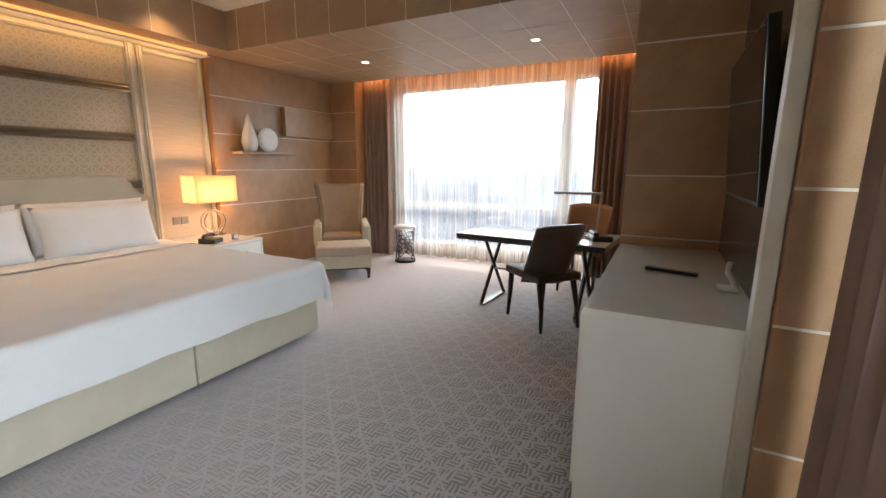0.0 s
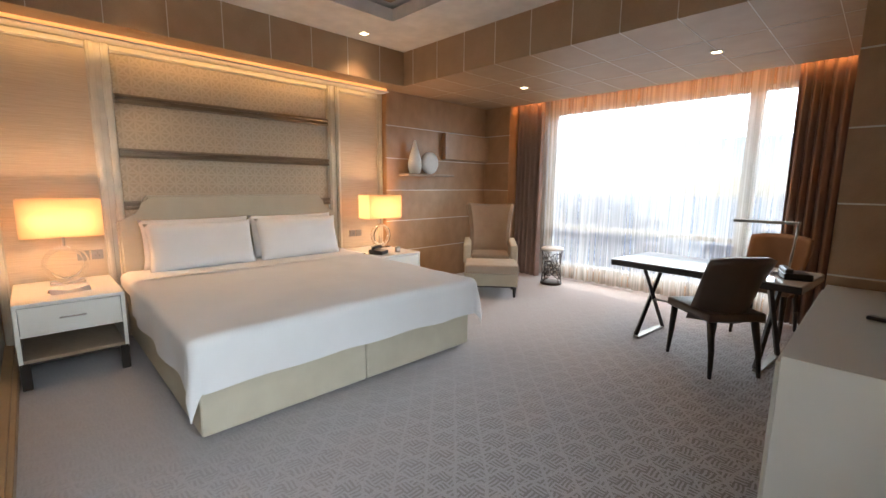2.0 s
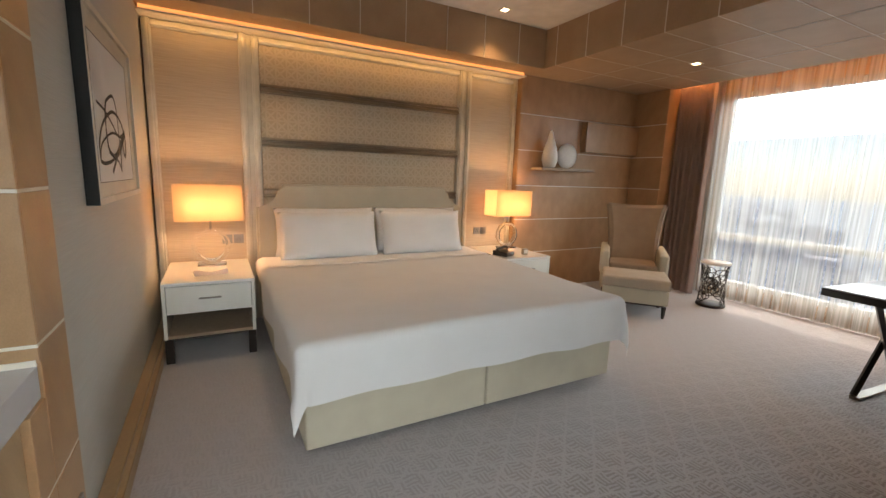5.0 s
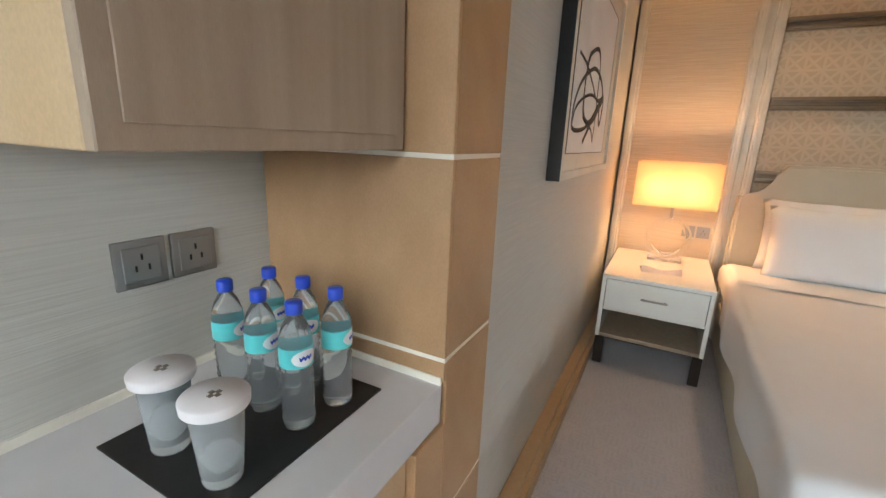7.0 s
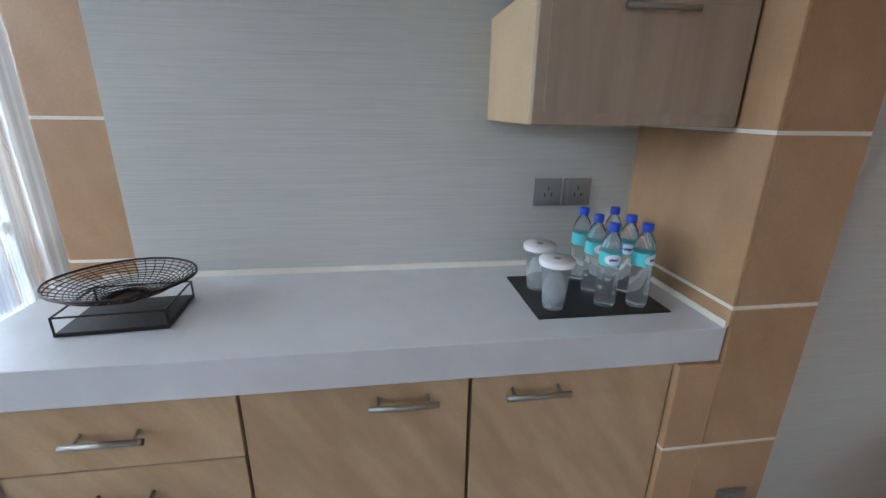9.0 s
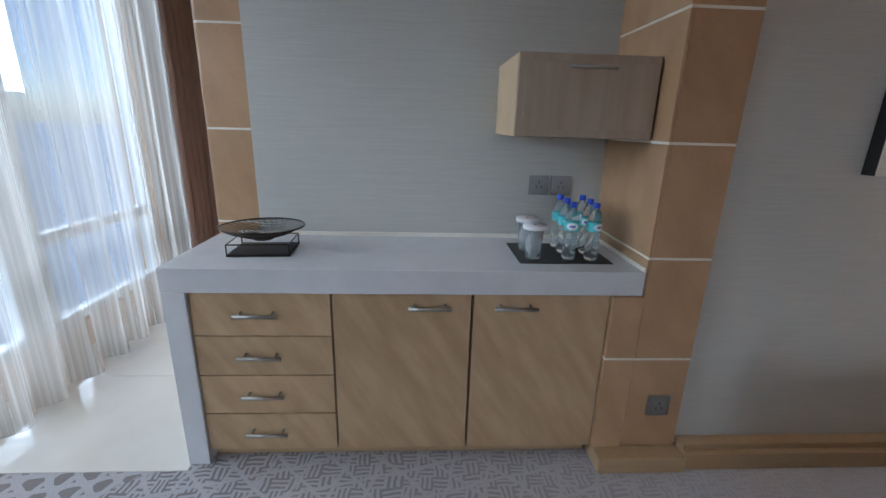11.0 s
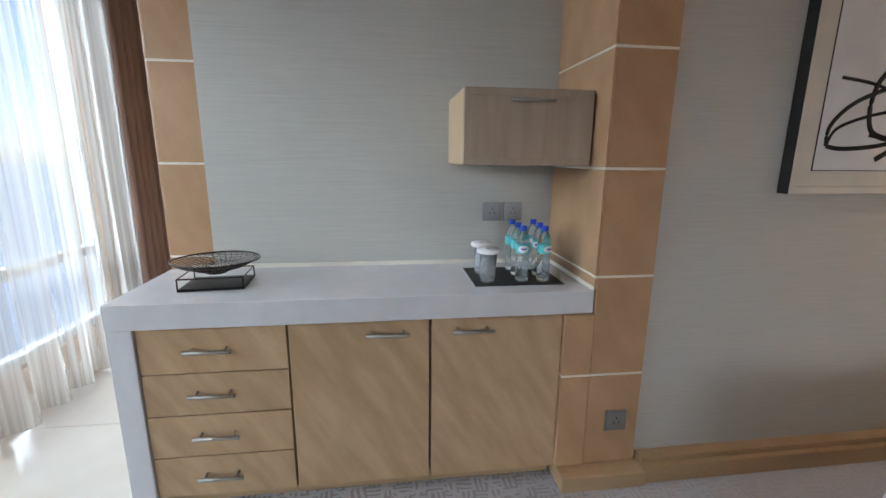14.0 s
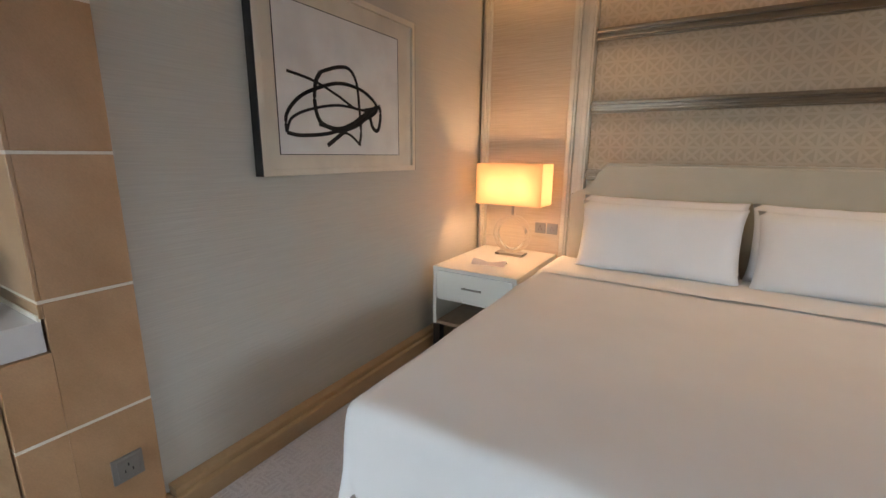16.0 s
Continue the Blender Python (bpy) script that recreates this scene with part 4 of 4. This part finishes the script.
curtain("drape", "heavy mauve brown drape drawn aside by the window", "y", 5.62, -5.05, -4.36, 0.012, 2.78, 8, 0.055, DRAPE, seed=1)
curtain("drape", "heavy mauve brown drape drawn aside by the window", "y", 5.60, -1.33, -0.78, 0.012, 2.78, 7, 0.055, DRAPE, seed=2)
curtain("sheer_curtain", "pale striped sheer curtain across the wide window", "y", 5.80, -4.46, -0.80, 0.012, 2.78, 20, 0.04, SHEER, 420, seed=3)
curtain("drape", "heavy mauve brown drape gathered at the side window", "x", -0.02, 0.72, 1.48, 0.012, 2.66, 6, 0.085, DRAPE, seed=4)
curtain("drape", "rust brown drape gathered at the side window", "x", 0.06, -2.85, -2.12, 0.012, 2.66, 8, 0.055, DRAPE, seed=5)
curtain("sheer_curtain", "pale striped sheer curtain across the side window", "x", 0.17, -2.40, 0.95, 0.012, 2.66, 15, 0.06, SHEER, 380, seed=6)

# ---- reading corner ----
FACE = pose(-4.03, 4.05, 0, 0, 0, 41.5)


def cushion(x0, x1, y0, y1, z0, z1, r=0.04):
    return cube(x0, x1, y0, y1, z0, z1, bevel=r, seg=4)


ot = thing("ottoman", "cream upholstered ottoman on dark legs", "ottoman", FACE)
part("base", cushion(-0.335, 0.335, -0.02, 0.50, 0.15, 0.31, 0.015), IVORY, ot)
part("rail", cube(-0.29, 0.29, 0.02, 0.48, 0.125, 0.15), DARK, ot, "dark wooden rail")
part("seat_cushion", cushion(-0.345, 0.345, -0.035, 0.515, 0.312, 0.43, 0.04), SEATC, ot, "soft cream top cushion", True)
for fx in (-0.30, 0.30):
    for fy in (0.02, 0.46):
        part("leg", rod(bmesh.new(), (fx, fy, 0), (fx, fy, 0.135), 0.015, 0.026, 4), DARK, ot, "tapered dark leg")
ac = thing("armchair", "high backed taupe armchair with cream arms", "armchair", FACE @ pose(0, 0.62, 0))
part("base", cushion(-0.37, 0.37, 0.0, 0.62, 0.14, 0.33, 0.02), IVORY, ac)
part("seat_cushion", cushion(-0.27, 0.27, -0.03, 0.55, 0.33, 0.47, 0.045), TAUPE, ac, "taupe seat cushion", True)
for s0 in (-1, 1):
    bm = cushion(min(s0 * 0.28, s0 * 0.39), max(s0 * 0.28, s0 * 0.39), 0.0, 0.62, 0.33, 0.60, 0.04)
    for v in bm.verts:
        v.co.z += 0.10 * max(0, v.co.y - 0.2) * (1 if v.co.z > 0.45 else 0)
    part("arm", bm, IVORY, ac, "cream padded arm", True)
bm = sheet(lambda u, v: ((u - 0.5) * (0.66 + 0.11 * v ** 2 - 0.04 * math.sin(math.pi * v)), 0.52 + 0.13 * v - 0.08 * (2 * u - 1) ** 2, 0.40 + v * 0.75 + 0.02 * (2 * u - 1) ** 2 * v), 16, 14)
bmesh.ops.recalc_face_normals(bm, faces=bm.faces)
bmesh.ops.solidify(bm, geom=bm.faces[:], thickness=0.10)
bmesh.ops.bevel(bm, geom=[e for e in bm.edges if e.calc_face_angle(0) > 1.0], offset=0.025, segments=3, affect="EDGES")
part("backrest", bm, TAUPE, ac, "flared taupe wing back", True)
for fx in (-0.32, 0.32):
    for fy in (0.05, 0.56):
        part("leg", rod(bmesh.new(), (fx, fy, 0), (fx, fy, 0.15), 0.015, 0.026, 4), DARK, ac, "tapered dark leg")

sd = thing("side_table", "round drum side table of dark lattice metal", "side table", pose(-3.93, 5.33, 0))
part("foot_ring", lathe([(0.155, 0), (0.16, 0.01), (0.16, 0.03), (0.15, 0.035)], 32), WIRE, sd, "", True)
part("top_plate", lathe([(0.15, 0.515), (0.165, 0.52), (0.165, 0.54), (0.16, 0.545)], 36), CERAMIC, sd, "pale round top", True)
for k in range(44):
    a = k * 2.39996
    z = 0.07 + 0.42 * ((k * 0.7548) % 1)
    R = 0.045 + 0.016 * ((k * 7) % 3)
    pts = []
    for i in range(8):
        b = 2 * math.pi * i / 8
        zz = min(0.515, max(0.03, z + R * math.sin(b)))
        rr = 0.148 - 0.018 * math.sin(math.pi * zz / 0.55)
        aa = a + R * math.cos(b) / rr
        pts.append((rr * math.cos(aa), rr * math.sin(aa), zz))
    part("lattice_ring", tube(pts, 0.005, 5, True), WIRE, sd, "", True)

# ---- shelf and wall box ----
shf = thing("wall_shelf", "floating veneered display shelf", "shelf")
part("board", cube(-5.36, -5.14, 3.57, 4.46, 1.572, 1.602, 0.003, 1), OAK, shf)
vs = thing("vase", "white teardrop ceramic vase on the shelf", "vase", pose(-5.25, 3.775, 1.602))
part("vase_body", lathe([(0.05, 0), (0.075, 0.01), (0.098, 0.09), (0.098, 0.15), (0.075, 0.25), (0.045, 0.34), (0.02, 0.435), (0.008, 0.462)], 32), CERAMIC, vs, "", True)
pl = thing("disc_ornament", "round white ceramic disc standing on the shelf", "ornament", pose(-5.25, 4.06, 1.602))
bm = lathe([(0.02, -0.045), (0.11, -0.04), (0.155, -0.015), (0.158, 0.0), (0.155, 0.015), (0.11, 0.04), (0.02, 0.045)], 40)
bmesh.ops.transform(bm, matrix=Matrix.Translation((0, 0, 0.157)) @ Matrix.Rotation(radians(90), 4, "Y"), verts=bm.verts)
part("disc", bm, CERAMIC, pl, "", True)
bx = thing("wall_cupboard", "shallow veneered box cupboard on the wall", "cupboard")
part("body", cube(-5.36, -5.29, 4.40, 5.408, 1.83, 2.22, 0.003, 1), WOOD, bx)
part("door", cube(-5.29, -5.27, 4.40, 5.408, 1.83, 2.22, 0.003, 1), WOOD, bx)

# ---- desk ----
dk = thing("desk", "glossy dark edged desk on crossed metal legs", "desk", pose(-1.61, 4.16, 0, 0, 0, -5))
part("desktop", cube(-0.73, 0.73, -0.38, 0.38, 0.70, 0.752, 0.004, 2), DARK, dk, "dark desk top with polished edge")
part("glass_top", cube(-0.725, 0.725, -0.375, 0.375, 0.752, 0.76, 0.002, 1), plain("pale_glass_top", (0.50, 0.50, 0.52), 0.04, relief=0), dk, "shiny glass top")
for fx in (-0.48, 0.50):
    part("crossed_leg", rod(bmesh.new(), (fx - 0.015, -0.25, 0.02), (fx - 0.015, 0.25, 0.70), 0.022, n=4), DARK, dk, "dark crossed leg")
    part("crossed_leg", rod(bmesh.new(), (fx + 0.015, 0.25, 0.02), (fx + 0.015, -0.25, 0.70), 0.022, n=4), DARK, dk, "dark crossed leg")
for fx in (-0.48, 0.50):
    part("foot_bar", cube(fx - 0.03, fx + 0.03, -0.27, 0.27, 0.0, 0.02, 0.003, 1), STEEL, dk, "polished floor bar")
part("stretcher", rod(bmesh.new(), (-0.48, 0.0, 0.35), (0.50, 0.0, 0.35), 0.012), STEEL, dk)


def desk_chair(m, mt, label, tall=1.05):
    c = thing("desk_chair", label, "chair", m, "desk chairs")
    c.scale = (1.0, 1.16, tall)
    part("seat", cube(-0.235, 0.235, -0.25, 0.22, 0.415, 0.48, 0.025, 3), mt, c, "", True)
    bm = sheet(lambda u, v: ((u - 0.5) * (0.44 + 0.09 * math.sin(1.6 * v)), 0.19 + 0.10 * v - 0.19 * abs(2 * u - 1) ** 2.4 * (1.15 - 0.75 * v), 0.40 + 0.50 * v - 0.03 * abs(2 * u - 1) ** 3), 18, 10)
    bmesh.ops.recalc_face_normals(bm, faces=bm.faces)
    bmesh.ops.solidify(bm, geom=bm.faces[:], thickness=0.035)
    part("backrest", bm, mt, c, "curved leather back shell", True)
    for fx, fy, tx, ty in ((-0.20, -0.23, -0.19, -0.20), (0.20, -0.23, 0.19, -0.20), (-0.20, 0.24, -0.18, 0.17), (0.20, 0.24, 0.18, 0.17)):
        bm = rod(bmesh.new(), (fx, fy, 0), ((fx + tx) / 2, fy * 0.92, 0.2), 0.014, 0.021, 8)
        rod(bm, ((fx + tx) / 2, fy * 0.92, 0.195), (tx, ty, 0.43), 0.021, 0.028, 8)
        part("leg", bm, DARK, c, "dark curved leg", True)


desk_chair(pose(-1.445, 3.77, 0, 0, 0, 230), LEATHER, "brown leather desk chair with curved back")
desk_chair(pose(-1.30, 5.08, 0, 0, 0, -6), plain("tan_leather", (0.20, 0.115, 0.07), 0.4, 0, (0.17, 0.10, 0.06), 6, 220, 0.2), "tan leather chair across the desk", 1.09)
dl = thing("desk_lamp", "slim silver desk lamp with level arm", "lamp", pose(-1.06, 4.2, 0.76))
part("foot", cube(-0.09, 0.09, -0.06, 0.06, 0, 0.02, 0.003, 1), WHITE, dl)
part("stem", rod(bmesh.new(), (0, 0, 0.02), (0.03, 0, 0.41), 0.010), STEEL, dl, "", True)
part("lamp_arm", cube(-0.41, 0.04, -0.035, 0.035, 0.405, 0.43, 0.006, 2), STEEL, dl)
ph = thing("desk_telephone", "black desk telephone on the desk", "telephone", pose(-1.0, 4.05, 0.76, 0, 0, 20))
part("body", cube(-0.09, 0.09, -0.10, 0.10, 0, 0.05, 0.015, 3), BLACK, ph)
part("receiver", cube(-0.085, -0.035, -0.105, 0.105, 0.05, 0.085, 0.015, 3), BLACK, ph)

# ---- things on the nightstands ----
ph = thing("bedside_telephone", "black telephone on the nightstand", "telephone", pose(-4.78, 2.80, 0.616, 0, 0, 25))
bm = cube(-0.09, 0.09, -0.085, 0.085, 0, 0.045, 0.012, 3)
for v in bm.verts:
    v.co.z += 0.15 * max(0, -v.co.x) * (1 if v.co.z > 0.02 else 0)
part("body", bm, BLACK, ph, "", True)
part("receiver", tube([(-0.02, -0.10, 0.07), (-0.02, -0.06, 0.085), (-0.02, 0.06, 0.085), (-0.02, 0.10, 0.07)], 0.02, 8), BLACK, ph, "", True)
ck = thing("alarm_clock", "small silver bedside clock", "clock", pose(-4.74, 3.06, 0.616, 0, 0, -10))
part("clock_case", cube(-0.025, 0.025, -0.03, 0.03, 0, 0.07, 0.01, 3), STEEL, ck, "", True)
part("clock_face", cube(0.025, 0.027, -0.022, 0.022, 0.018, 0.058, 0.001, 1), WHITE, ck)
cd = thing("notice_card", "folded white card on the nightstand", "card", pose(-4.82, -0.03, 0.616, 0, 0, 8))
bm = sheet(lambda u, v: ((v - 0.5) * 0.10, (u - 0.5) * 0.24, 0.004 + 0.035 * (1 - abs(2 * v - 1)) * (0.7 + 0.3 * math.cos(6 * u))), 8, 6)
bmesh.ops.solidify(bm, geom=bm.faces[:], thickness=0.002)
part("card", bm, CARD, cd)

# ---- ceiling lights ----
# Includes a fixture for the added, unseen fourth spot.
for sx, sy, sz in SPOTS:
    n = thing("downlight", "small square recessed downlight, lit", "light", pose(sx, sy, sz), "ceiling downlights")
    fr = cube(-0.05, 0.05, -0.05, -0.035, -0.006, 0.0)
    box(fr, -0.05, 0.05, 0.035, 0.05, -0.006, 0.0)
    box(fr, -0.05, -0.035, -0.035, 0.035, -0.006, 0.0)
    box(fr, 0.035, 0.05, -0.035, 0.035, -0.006, 0.0)
    part("trim_frame", fr, INLAY, n)
    part("lens", cube(-0.035, 0.035, -0.035, 0.035, -0.004, -0.001), SPOT, n, "warm glowing lens")

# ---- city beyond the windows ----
built("ground", cube(-4800, 4800, -4800, 4800, -92, -90), CITY, "city ground far below, tinted blue with haze", "ground")
rng = random.Random(7)
for k in range(70):
    north = k < 40
    d = rng.uniform(90, 700)
    off = rng.uniform(-0.9, 0.9) * d
    cx, cy = (-2.5 + off, 6 + d) if north else (2 + d, -0.6 + off)
    w, dep, h = rng.uniform(18, 45), rng.uniform(18, 40), rng.uniform(25, 88) + (rng.random() < 0.2) * rng.uniform(10, 45)
    n = thing("office_tower", "distant office tower with haze in its pale colours", "building", pose(cx, cy, -90, 0, 0, rng.uniform(-20, 20)), "distant towers")
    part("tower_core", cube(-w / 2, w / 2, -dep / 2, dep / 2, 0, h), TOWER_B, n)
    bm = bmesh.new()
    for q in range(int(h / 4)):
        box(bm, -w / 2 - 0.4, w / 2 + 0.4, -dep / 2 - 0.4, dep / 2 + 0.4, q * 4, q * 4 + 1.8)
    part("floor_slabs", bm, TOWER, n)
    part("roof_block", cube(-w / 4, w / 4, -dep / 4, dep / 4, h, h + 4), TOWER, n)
